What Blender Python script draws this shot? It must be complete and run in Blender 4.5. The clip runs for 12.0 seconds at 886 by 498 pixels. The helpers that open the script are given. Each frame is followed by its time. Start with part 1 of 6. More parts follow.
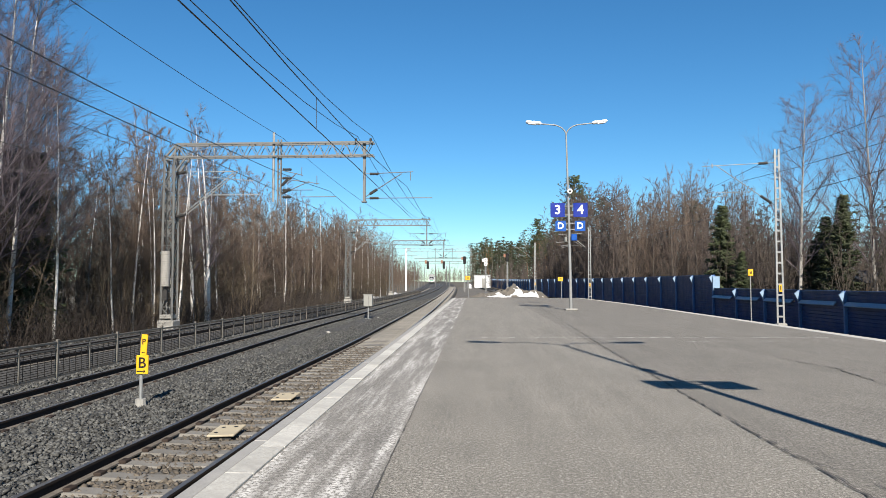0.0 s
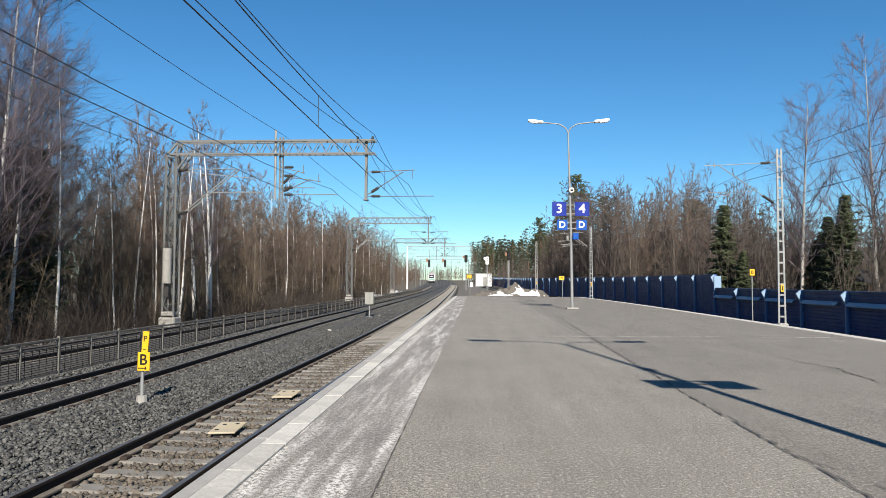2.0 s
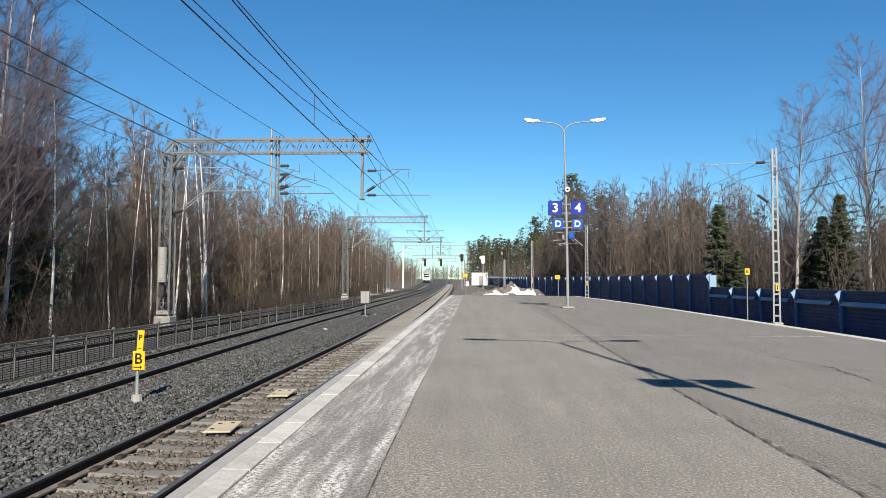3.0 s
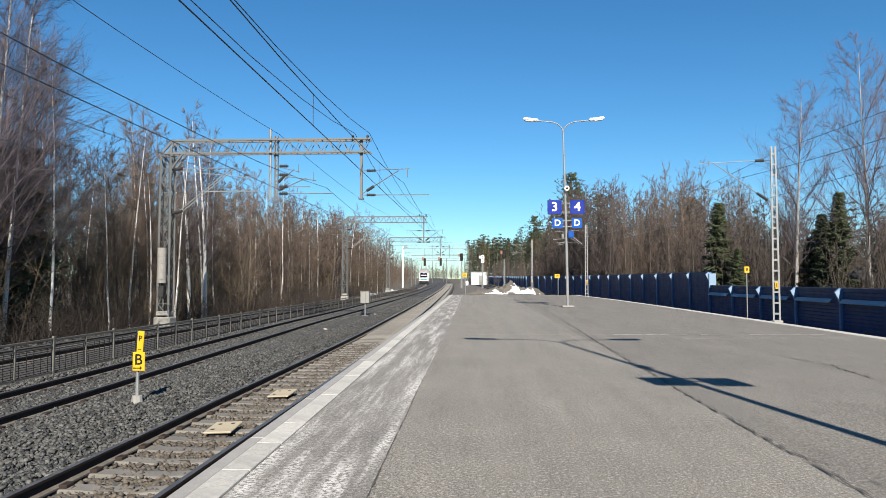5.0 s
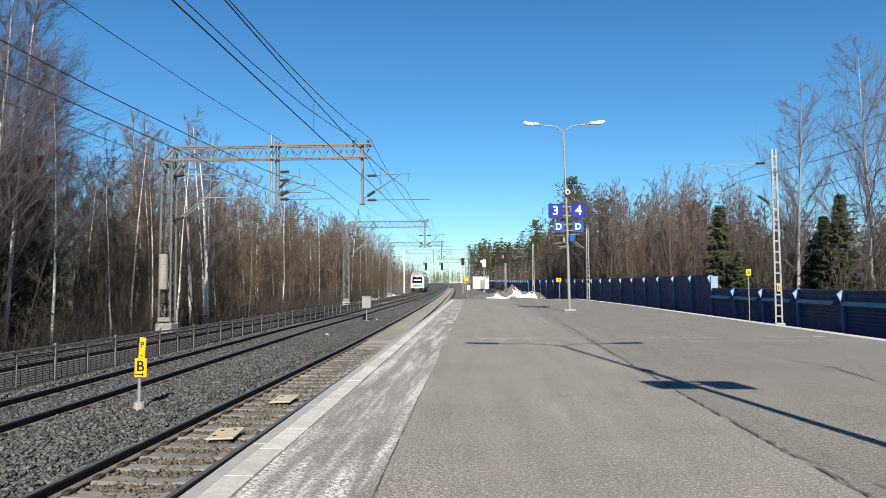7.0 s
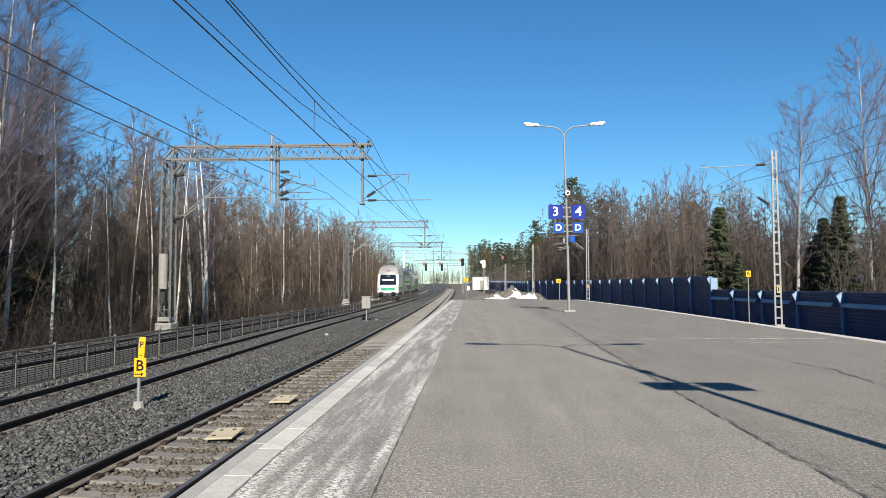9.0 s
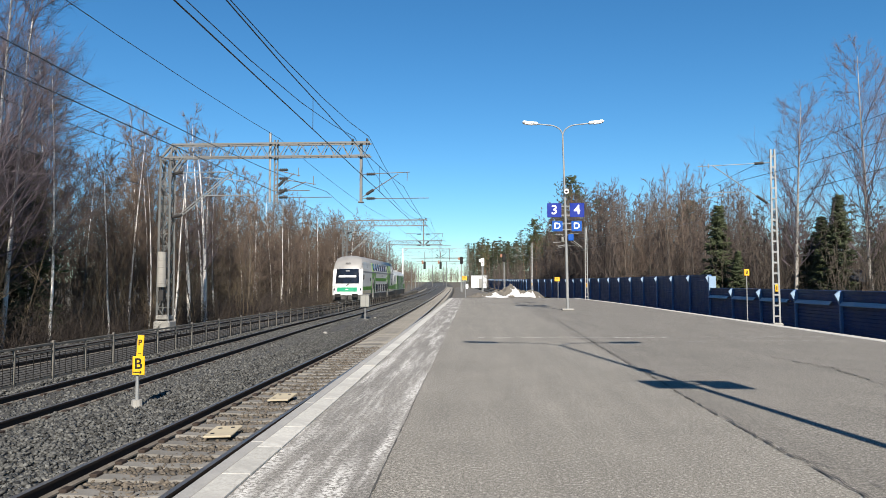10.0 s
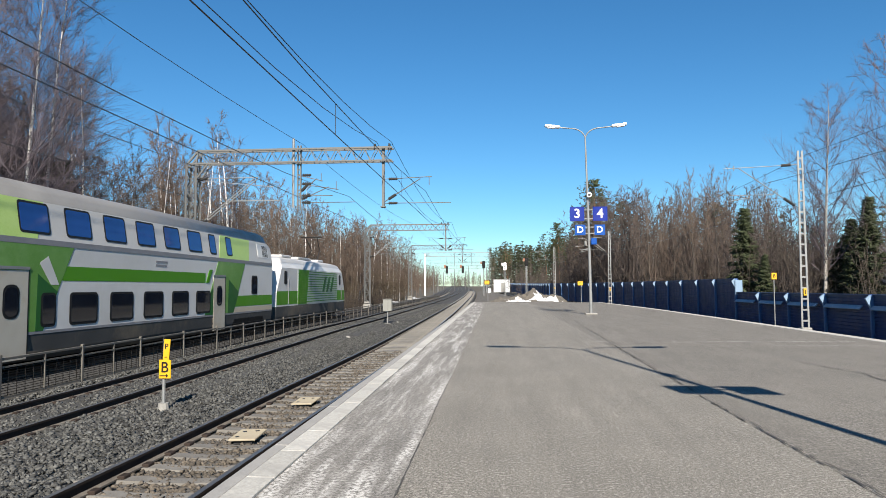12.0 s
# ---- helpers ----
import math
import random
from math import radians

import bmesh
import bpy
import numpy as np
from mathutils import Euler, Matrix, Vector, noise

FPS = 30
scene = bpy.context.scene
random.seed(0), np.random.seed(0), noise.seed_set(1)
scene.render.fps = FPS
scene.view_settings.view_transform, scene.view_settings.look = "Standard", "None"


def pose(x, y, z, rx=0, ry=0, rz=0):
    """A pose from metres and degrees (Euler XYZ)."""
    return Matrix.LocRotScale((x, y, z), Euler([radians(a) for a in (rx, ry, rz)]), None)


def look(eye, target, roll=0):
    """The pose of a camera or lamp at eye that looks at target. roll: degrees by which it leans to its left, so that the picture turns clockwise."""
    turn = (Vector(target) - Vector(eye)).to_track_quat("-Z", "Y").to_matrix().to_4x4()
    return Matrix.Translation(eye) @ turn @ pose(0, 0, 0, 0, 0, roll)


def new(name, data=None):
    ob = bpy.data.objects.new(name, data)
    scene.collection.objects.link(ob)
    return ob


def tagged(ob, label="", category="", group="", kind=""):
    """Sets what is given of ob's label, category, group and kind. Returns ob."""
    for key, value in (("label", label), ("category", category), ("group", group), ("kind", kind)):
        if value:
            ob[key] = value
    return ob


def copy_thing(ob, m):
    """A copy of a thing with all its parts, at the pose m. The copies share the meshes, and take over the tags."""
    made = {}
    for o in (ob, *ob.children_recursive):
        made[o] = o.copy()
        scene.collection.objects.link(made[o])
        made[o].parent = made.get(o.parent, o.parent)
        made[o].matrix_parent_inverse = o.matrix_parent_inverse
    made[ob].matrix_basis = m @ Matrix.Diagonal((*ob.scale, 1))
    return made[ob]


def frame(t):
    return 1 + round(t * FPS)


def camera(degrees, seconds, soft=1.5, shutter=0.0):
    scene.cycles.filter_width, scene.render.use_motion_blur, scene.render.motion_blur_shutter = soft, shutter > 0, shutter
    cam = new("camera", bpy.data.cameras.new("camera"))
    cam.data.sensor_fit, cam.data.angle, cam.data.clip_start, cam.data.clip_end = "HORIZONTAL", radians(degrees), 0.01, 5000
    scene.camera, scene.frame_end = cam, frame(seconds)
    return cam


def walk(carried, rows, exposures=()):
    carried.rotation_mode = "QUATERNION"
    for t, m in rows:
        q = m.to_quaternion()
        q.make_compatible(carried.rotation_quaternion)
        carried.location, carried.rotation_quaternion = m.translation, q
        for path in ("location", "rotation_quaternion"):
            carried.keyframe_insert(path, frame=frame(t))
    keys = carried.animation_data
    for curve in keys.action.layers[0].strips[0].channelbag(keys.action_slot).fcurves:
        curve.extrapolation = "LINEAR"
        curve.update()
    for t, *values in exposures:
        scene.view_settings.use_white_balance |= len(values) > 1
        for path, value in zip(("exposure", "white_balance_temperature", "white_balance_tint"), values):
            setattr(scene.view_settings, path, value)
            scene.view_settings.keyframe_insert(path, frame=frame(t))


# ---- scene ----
import functools

EYE = 1.74
LENS = 66.75
PATH = [
    (0, pose(0, 0, EYE, 92.880, 0.016, 3.219)),
    (0.5, pose(0, 0, EYE, 92.905, -0.130, 3.148)),
    (1, pose(0, 0, EYE, 92.816, -0.293, 3.353)),
    (1.5, pose(0, 0, EYE, 92.834, -0.285, 3.375)),
    (2, pose(0, 0, EYE, 92.742, -0.249, 3.328)),
    (2.5, pose(0, 0, EYE, 92.680, -0.274, 3.174)),
    (3, pose(0, 0, EYE, 92.659, -0.291, 2.980)),
    (5, pose(0, 0, EYE, 92.617, -0.029, 2.957)),
    (5.5, pose(0, 0, EYE, 92.682, 0.082, 3.032)),
    (6, pose(0, 0, EYE, 92.826, 0.080, 3.034)),
    (6.5, pose(0, 0, EYE, 92.815, 0.259, 2.954)),
    (7, pose(0, 0, EYE, 93.004, 0.328, 3.082)),
    (9, pose(0, 0, EYE, 93.049, 0.137, 3.060)),
    (9.5, pose(0, 0, EYE, 92.898, 0.076, 3.097)),
    (10, pose(0, 0, EYE, 92.902, 0.100, 2.950)),
    (10.5, pose(0, 0, EYE, 92.892, 0.002, 3.158)),
    (11, pose(0, 0, EYE, 93.124, 0.033, 3.566)),
    (11.5, pose(0, 0, EYE, 93.234, 0.119, 3.934)),
    (12, pose(0, 0, EYE, 93.272, 0.177, 4.846)),
]
cam = camera(LENS, 12.0, soft=0.5)
walk(cam, PATH)

# ---- light ----
SUN_ELEVATION, SUN_AZIMUTH = radians(34), radians(170.8)      # azimuth clockwise from +y
world = bpy.data.worlds.new("sky")
scene.world = world
world.use_nodes = True
sky = world.node_tree.nodes.new("ShaderNodeTexSky")
sky.sky_type, sky.sun_disc = "NISHITA", False
sky.sun_elevation, sky.sun_rotation = SUN_ELEVATION, SUN_AZIMUTH
sky.air_density, sky.dust_density, sky.ozone_density = 1.0, 0.0, 6.2
background = world.node_tree.nodes["Background"]
background.inputs["Strength"].default_value = 0.06
tint = world.node_tree.nodes.new("ShaderNodeMix")
tint.data_type, tint.blend_type = "RGBA", "MULTIPLY"
tint.inputs["Factor"].default_value = 1.0
tint.inputs[7].default_value = (0.8, 0.95, 0.95, 1.0)      # a clear, dry spring sky
world.node_tree.links.new(sky.outputs[0], tint.inputs[6])
clear = world.node_tree.nodes.new("ShaderNodeHueSaturation")
clear.inputs["Saturation"].default_value = 1.12
world.node_tree.links.new(tint.outputs[2], clear.inputs["Color"])
world.node_tree.links.new(clear.outputs["Color"], background.inputs["Color"])
sun = new("sun", bpy.data.lights.new("sun", "SUN"))
sun.data.energy, sun.data.angle, sun.data.color = 5.0, radians(0.53), (1.0, 0.92, 0.82)
sun_from = Vector((math.sin(SUN_AZIMUTH) * math.cos(SUN_ELEVATION), math.cos(SUN_AZIMUTH) * math.cos(SUN_ELEVATION), math.sin(SUN_ELEVATION)))
sun.matrix_world = look(sun_from * 60, (0, 0, 0))
scene.view_settings.exposure = 1.17

# ---- materials ----
def surface(name, c1, c2, size=0.3, rough=0.7, bump=0.2, metal=0.0, fine=0.02, patch=None, by_object=0.0, by_piece=0.0, spots=None, gloss_var=0.1, shine=0.5):
    """Two colours mixed by noise at two scales, with relief. size, fine: metres. patch: a third colour in larger stains. spots: a fourth in small flecks."""
    m = bpy.data.materials.new(name)
    m.use_nodes = True
    nt = m.node_tree
    b = nt.nodes["Principled BSDF"]
    b.inputs["Metallic"].default_value = metal
    b.inputs["Specular IOR Level"].default_value = shine
    co = nt.nodes.new("ShaderNodeTexCoord")
    where = co.outputs["Object"]

    def tex(scale, detail=4.0, rough_=0.6):
        n = nt.nodes.new("ShaderNodeTexNoise")
        n.inputs["Scale"].default_value = scale
        n.inputs["Detail"].default_value = detail
        n.inputs["Roughness"].default_value = rough_
        nt.links.new(where, n.inputs["Vector"])
        return n.outputs["Fac"]

    def ramp(fac, lo, hi):
        r = nt.nodes.new("ShaderNodeMapRange")
        r.inputs["From Min"].default_value, r.inputs["From Max"].default_value = lo, hi
        nt.links.new(fac, r.inputs["Value"])
        return r.outputs["Result"]

    def blend(fac, a, c):
        x = nt.nodes.new("ShaderNodeMix")
        x.data_type = "RGBA"
        nt.links.new(fac, x.inputs["Factor"])
        for value, socket in ((a, x.inputs[6]), (c, x.inputs[7])):
            if isinstance(value, tuple):
                socket.default_value = (*value, 1)
            else:
                nt.links.new(value, socket)
        return x.outputs[2]

    big, small = tex(1 / size), tex(1 / fine, 3.0)
    mid = nt.nodes.new("ShaderNodeMath")
    mid.operation = "ADD"
    half = nt.nodes.new("ShaderNodeMath")
    half.operation = "MULTIPLY"
    half.inputs[1].default_value = 0.5
    nt.links.new(big, mid.inputs[0])
    nt.links.new(small, mid.inputs[1])
    nt.links.new(mid.outputs[0], half.inputs[0])
    colour = blend(ramp(half.outputs[0], 0.35, 0.65), c1, c2)
    if patch:
        colour = blend(ramp(tex(1 / (size * 6), 6.0, 0.7), 0.5, 0.68), colour, patch)
    if spots:
        colour = blend(ramp(tex(1 / (fine * 1.7), 2.0), 0.62, 0.7), colour, spots)
    for amount, node, socket in ((by_object, "ShaderNodeObjectInfo", "Random"), (by_piece, "ShaderNodeNewGeometry", "Random Per Island")):
        if amount:
            info = nt.nodes.new(node)
            hsv = nt.nodes.new("ShaderNodeHueSaturation")
            r = ramp(info.outputs[socket], 0.0, 1.0)
            r.node.inputs["To Min"].default_value, r.node.inputs["To Max"].default_value = 1 - amount, 1 + amount
            nt.links.new(r, hsv.inputs["Value"])
            nt.links.new(colour, hsv.inputs["Color"])
            colour = hsv.outputs["Color"]
    nt.links.new(colour, b.inputs["Base Color"])
    gl = ramp(big, 0.3, 0.7)
    g = gl.node
    g.inputs["To Min"].default_value, g.inputs["To Max"].default_value = max(0.02, rough - gloss_var), min(1, rough + gloss_var)
    nt.links.new(gl, b.inputs["Roughness"])
    if bump:
        bp = nt.nodes.new("ShaderNodeBump")
        bp.inputs["Strength"].default_value = bump
        bp.inputs["Distance"].default_value = fine * 0.5
        nt.links.new(half.outputs[0], bp.inputs["Height"])
        nt.links.new(bp.outputs["Normal"], b.inputs["Normal"])
    return m




def grained(name, dark, mid, pale, grain, streak, flakes):
    """Asphalt: coarse aggregate in three tones, larger stains, wear drawn out along the platform and, for flakes above 0, scraped pale remains."""
    m = bpy.data.materials.new(name)
    m.use_nodes = True
    nt = m.node_tree
    b = nt.nodes["Principled BSDF"]
    b.inputs["Roughness"].default_value = 0.92
    co = nt.nodes.new("ShaderNodeTexCoord")

    def tex(scale, detail, rough, stretch=None):
        n = nt.nodes.new("ShaderNodeTexNoise")
        n.inputs["Scale"].default_value, n.inputs["Detail"].default_value, n.inputs["Roughness"].default_value = scale, detail, rough
        v = co.outputs["Object"]
        if stretch:
            mp = nt.nodes.new("ShaderNodeMapping")
            mp.inputs["Scale"].default_value = stretch
            nt.links.new(v, mp.inputs["Vector"])
            v = mp.outputs["Vector"]
        nt.links.new(v, n.inputs["Vector"])
        return n.outputs["Fac"]

    def span(fac, lo, hi, a=0.0, c=1.0):
        r = nt.nodes.new("ShaderNodeMapRange")
        for key, value in (("From Min", lo), ("From Max", hi), ("To Min", a), ("To Max", c)):
            r.inputs[key].default_value = value
        nt.links.new(fac, r.inputs["Value"])
        return r.outputs["Result"]

    def mix(fac, a, c, how="MIX"):
        x = nt.nodes.new("ShaderNodeMix")
        x.data_type, x.blend_type = "RGBA", how
        nt.links.new(fac, x.inputs["Factor"])
        for value, socket in ((a, x.inputs[6]), (c, x.inputs[7])):
            if isinstance(value, tuple):
                socket.default_value = (*value, 1)
            else:
                nt.links.new(value, socket)
        return x.outputs[2]

    fine = tex(1 / grain, 2.0, 0.5)
    coarse = tex(0.35 / grain, 2.0, 0.6)
    colour = mix(span(fine, 0.38, 0.6), dark, mid)
    colour = mix(span(coarse, 0.55, 0.68), colour, pale)
    colour = mix(span(coarse, 0.42, 0.32, 0.0, 0.6), colour, dark)
    stain = tex(0.6, 5.0, 0.65)
    drawn = tex(1.0, 4.0, 0.6, (2.2, 0.15, 1.0))
    both = nt.nodes.new("ShaderNodeMath")
    both.operation = "ADD"
    nt.links.new(stain, both.inputs[0])
    nt.links.new(drawn, both.inputs[1])
    tone = span(both.outputs[0], 0.7, 1.3, 1 - streak, 1 + streak)
    hsv = nt.nodes.new("ShaderNodeHueSaturation")
    nt.links.new(colour, hsv.inputs["Color"])
    nt.links.new(tone, hsv.inputs["Value"])
    colour = hsv.outputs["Color"]
    if flakes:
        where = nt.nodes.new("ShaderNodeMath")
        where.operation = "MULTIPLY"
        nt.links.new(span(tex(1.0, 3.0, 0.65, (4.2, 0.3, 1.0)), 0.46, 0.64), where.inputs[0])
        nt.links.new(span(tex(30.0, 6.0, 0.8, (0.8, 0.9, 1.0)), 0.475, 0.525), where.inputs[1])
        strength = nt.nodes.new("ShaderNodeMath")
        strength.operation = "MULTIPLY"
        strength.inputs[1].default_value = flakes
        nt.links.new(where.outputs[0], strength.inputs[0])
        colour = mix(strength.outputs[0], colour, (0.5, 0.485, 0.45))
    nt.links.new(colour, b.inputs["Base Color"])
    bp = nt.nodes.new("ShaderNodeBump")
    bp.inputs["Strength"].default_value, bp.inputs["Distance"].default_value = 0.7, grain * 0.35
    nt.links.new(fine, bp.inputs["Height"])
    nt.links.new(bp.outputs["Normal"], b.inputs["Normal"])
    return m


ASPHALT = grained("asphalt", (0.0485, 0.044, 0.0355), (0.229, 0.212, 0.179), (0.323, 0.305, 0.269), 0.011, 0.16, 0.0)
# Darker tones of the asphalt, for the deck right of x = 3.2.
DARKASPHALT = grained("darker_asphalt", (0.0397, 0.036, 0.029), (0.188, 0.173, 0.147), (0.264, 0.249, 0.22), 0.011, 0.16, 0.0)
WORN = grained("worn_strip", (0.0796, 0.0742, 0.0651), (0.211, 0.198, 0.176), (0.296, 0.281, 0.254), 0.012, 0.2, 1.0)
CRACK = surface("crack", (0.0348, 0.0325, 0.029), (0.0696, 0.0655, 0.058), 0.2, 0.95, 0.3)
SLAB = surface("pale_slab", (0.278, 0.268, 0.24), (0.445, 0.432, 0.39), 0.1, 0.88, 0.4, fine=0.02, by_object=0.14, patch=(0.306, 0.295, 0.268))
LINEPAINT = surface("worn_line_paint", (0.3, 0.29, 0.265), (0.48, 0.465, 0.43), 0.1, 0.9, 0.3, patch=(0.24, 0.225, 0.2))
KERB = surface("kerb_concrete", (0.2, 0.193, 0.181), (0.267, 0.26, 0.24), 0.3, 0.9, 0.4)
# Bed darker than its stones: shade in the gaps is put into the colour.
BALLAST = surface("ballast", (0.0174, 0.0166, 0.0153), (0.0509, 0.0491, 0.0455), 0.12, 0.9, 1.0, fine=0.05, spots=(0.0589, 0.0576, 0.0536))
STONE = surface("stone", (0.0255, 0.0257, 0.024), (0.0764, 0.0765, 0.0703), 0.15, 0.85, 0.3, fine=0.03, by_piece=0.72)
BROWNSTONE = surface("brown_stone", (0.0493, 0.0406, 0.0302), (0.0986, 0.0829, 0.0638), 0.15, 0.9, 0.3, fine=0.03, by_piece=0.35)
DUST = surface("dusty_ballast", (0.0493, 0.0452, 0.0389), (0.0928, 0.0864, 0.0754), 0.12, 0.95, 1.0, fine=0.04)
SLEEPER = surface("sleeper_concrete", (0.104, 0.0974, 0.0853), (0.154, 0.145, 0.129), 0.3, 0.9, 0.4, by_object=0.12)
RAIL = surface("rusty_rail", (0.0168, 0.0125, 0.0106), (0.0336, 0.024, 0.0192), 0.2, 0.8, 0.3, shine=0.2)
RAILTOP = surface("worn_rail_head", (0.116, 0.11, 0.104), (0.186, 0.18, 0.174), 0.3, 0.45, 0.1, metal=0.7)
SOIL = surface("soil", (0.042, 0.035, 0.0245), (0.091, 0.077, 0.0525), 1.5, 0.95, 0.6, fine=0.1, patch=(0.112, 0.091, 0.0595))
GRAVEL = surface("gravel", (0.066, 0.0582, 0.048), (0.114, 0.102, 0.084), 0.6, 0.95, 0.8, fine=0.06, patch=(0.06, 0.057, 0.051))
GALV = surface("galvanised_steel", (0.164, 0.169, 0.169), (0.229, 0.235, 0.229), 0.4, 0.55, 0.08, metal=0.3)
GALVDARK = surface("weathered_steel", (0.0788, 0.0803, 0.078), (0.135, 0.137, 0.132), 0.4, 0.65, 0.1, metal=0.2)
DARKMETAL = surface("dark_metal", (0.016, 0.016, 0.016), (0.035, 0.034, 0.033), 0.2, 0.6, 0.1, shine=0.2)
WIRE = surface("wire", (0.03, 0.032, 0.034), (0.05, 0.05, 0.05), 0.5, 0.5, 0.0, metal=0.3)
# Fence posts lighter than the cladding: the sun on them is put into the colour.
SUNLITPOST = surface("sunlit_post_blue", (0.045, 0.099, 0.216), (0.063, 0.135, 0.27), 0.5, 0.5, 0.05)
DARKMESH = surface("dark_mesh", (0.014, 0.013, 0.012), (0.03, 0.027, 0.024), 0.3, 0.8, 0.0, shine=0.1)
RAILING = surface("railing_steel", (0.0754, 0.0696, 0.058), (0.122, 0.113, 0.0957), 0.3, 0.7, 0.1)
BLUEFENCE = surface("blue_fence_paint", (0.0034, 0.0255, 0.0978), (0.0051, 0.0357, 0.128), 0.6, 0.5, 0.08, patch=(0.017, 0.0382, 0.0935))
PALEBLUE = surface("pale_blue_cap", (0.135, 0.205, 0.291), (0.17, 0.25, 0.335), 0.3, 0.5, 0.05)
BLUESIGN = surface("blue_sign", (0.0028, 0.014, 0.154), (0.0042, 0.0175, 0.182), 0.5, 0.4, 0.0, shine=0.2)
LIGHTBLUESIGN = surface("light_blue_sign", (0.0035, 0.049, 0.224), (0.0049, 0.056, 0.252), 0.5, 0.4, 0.0, shine=0.2)
WHITE = surface("white_paint", (0.722, 0.722, 0.703), (0.779, 0.779, 0.76), 0.4, 0.4, 0.02)
YELLOW = surface("yellow_sign", (0.528, 0.277, 0.0066), (0.561, 0.31, 0.0099), 0.3, 0.4, 0.02)
BLACK = surface("black_paint", (0.01, 0.01, 0.01), (0.016, 0.016, 0.016), 0.3, 0.5, 0.02, shine=0.15)
GREYPAINT = surface("grey_paint", (0.157, 0.157, 0.142), (0.191, 0.191, 0.174), 0.3, 0.6, 0.05, patch=(0.145, 0.142, 0.128))
GUTTERGREY = surface("dark_seam", (0.05, 0.05, 0.048), (0.08, 0.08, 0.076), 0.2, 0.8, 0.0)
CONCRETE = surface("concrete", (0.174, 0.168, 0.154), (0.244, 0.238, 0.217), 0.25, 0.9, 0.4)
SNOW = surface("old_snow", (0.369, 0.369, 0.369), (0.522, 0.529, 0.541), 0.3, 0.8, 0.5, patch=(0.184, 0.166, 0.142))
BIRCH = surface("birch_bark", (0.473, 0.455, 0.429), (0.643, 0.626, 0.591), 0.12, 0.85, 0.3, fine=0.06, spots=(0.0429, 0.0386, 0.0343), by_object=0.12)
OLDBIRCH = surface("old_birch_bark", (0.18, 0.167, 0.149), (0.342, 0.324, 0.296), 0.15, 0.85, 0.3, fine=0.06, spots=(0.045, 0.0406, 0.036))
BARK = surface("grey_bark", (0.07, 0.0595, 0.0476), (0.14, 0.12, 0.098), 0.25, 0.9, 0.4, by_object=0.2)
TWIG = surface("bare_twigs", (0.0609, 0.0427, 0.0309), (0.108, 0.0788, 0.0592), 0.8, 0.9, 0.0, by_object=0.25)
TALLTWIG = surface("dark_twigs", (0.0589, 0.0473, 0.055), (0.103, 0.085, 0.098), 0.8, 0.9, 0.0, by_object=0.15)
# Dust-coloured rail foot; its sunlit paleness is put into the colour.
RAILFOOT = surface("lit_rail_foot", (0.0754, 0.0638, 0.0522), (0.128, 0.113, 0.0928), 0.2, 0.85, 0.3)
BRUSHTWIG = surface("brush_twigs", (0.0602, 0.0444, 0.0261), (0.105, 0.0788, 0.0473), 1.2, 0.9, 0.0, by_object=0.25)
# Brush twigs in darker tones that put the gloom behind the fence into colour.
SHADEBRUSH = surface("shaded_brush_twigs", (0.0286, 0.0218, 0.0166), (0.052, 0.0406, 0.0302), 1.0, 0.9, 0.0, by_object=0.2)
GREYTWIG = surface("grey_twigs", (0.045, 0.034, 0.028), (0.08, 0.062, 0.052), 0.8, 0.9, 0.0, by_piece=0.3)
# Darker than the other twigs: the shade under the trees is in this colour.
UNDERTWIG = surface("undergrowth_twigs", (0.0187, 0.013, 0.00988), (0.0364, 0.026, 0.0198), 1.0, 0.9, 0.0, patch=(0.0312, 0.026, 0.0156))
NEEDLE = surface("needles", (0.0192, 0.0268, 0.0084), (0.039, 0.051, 0.0162), 0.5, 0.8, 0.0, by_object=0.3)
PINEBARK = surface("pine_bark", (0.14, 0.07, 0.035), (0.21, 0.112, 0.063), 0.3, 0.9, 0.4)


# ---- mesh helpers ----
def part(name, bm, material, parent, label=""):
    """Links a bmesh, or (vertices, faces), as one mesh object under a thing or a part."""
    me = bpy.data.meshes.new(name)
    if isinstance(bm, tuple):
        me.from_pydata(bm[0], [], bm[1])
    else:
        bm.to_mesh(me)
        bm.free()
    for m in (material if isinstance(material, (list, tuple)) else [material]):
        me.materials.append(m)
    ob = new(name, me)
    ob.parent = parent
    if label:
        ob["label"] = label
    return ob


def empty(name, m=Matrix.Identity(4), **tags):
    ob = new(name)
    ob.empty_display_size = 0.2
    ob.matrix_world = m
    return tagged(ob, **tags)


def add_box(bm, size, at, turn=None, bevel=0.0, slot=0):
    """A box, bevelled, with its middle at `at`; turn: a 3x3 or 4x4 rotation."""
    m = Matrix.Translation(at) @ (turn.to_4x4() if turn else Matrix.Identity(4)) @ Matrix.Diagonal((*size, 1))
    r = bmesh.ops.create_cube(bm, size=1.0, matrix=m)
    if bevel:
        edges = list({e for v in r["verts"] for e in v.link_edges})
        bmesh.ops.bevel(bm, geom=edges, offset=bevel, segments=1, affect="EDGES")
    if slot:
        for v in r["verts"]:
            if v.is_valid:
                for f in v.link_faces:
                    f.material_index = slot
    return bm


def box(size, at=(0, 0, 0), turn=None, bevel=0.0):
    return add_box(bmesh.new(), size, at, turn, bevel)


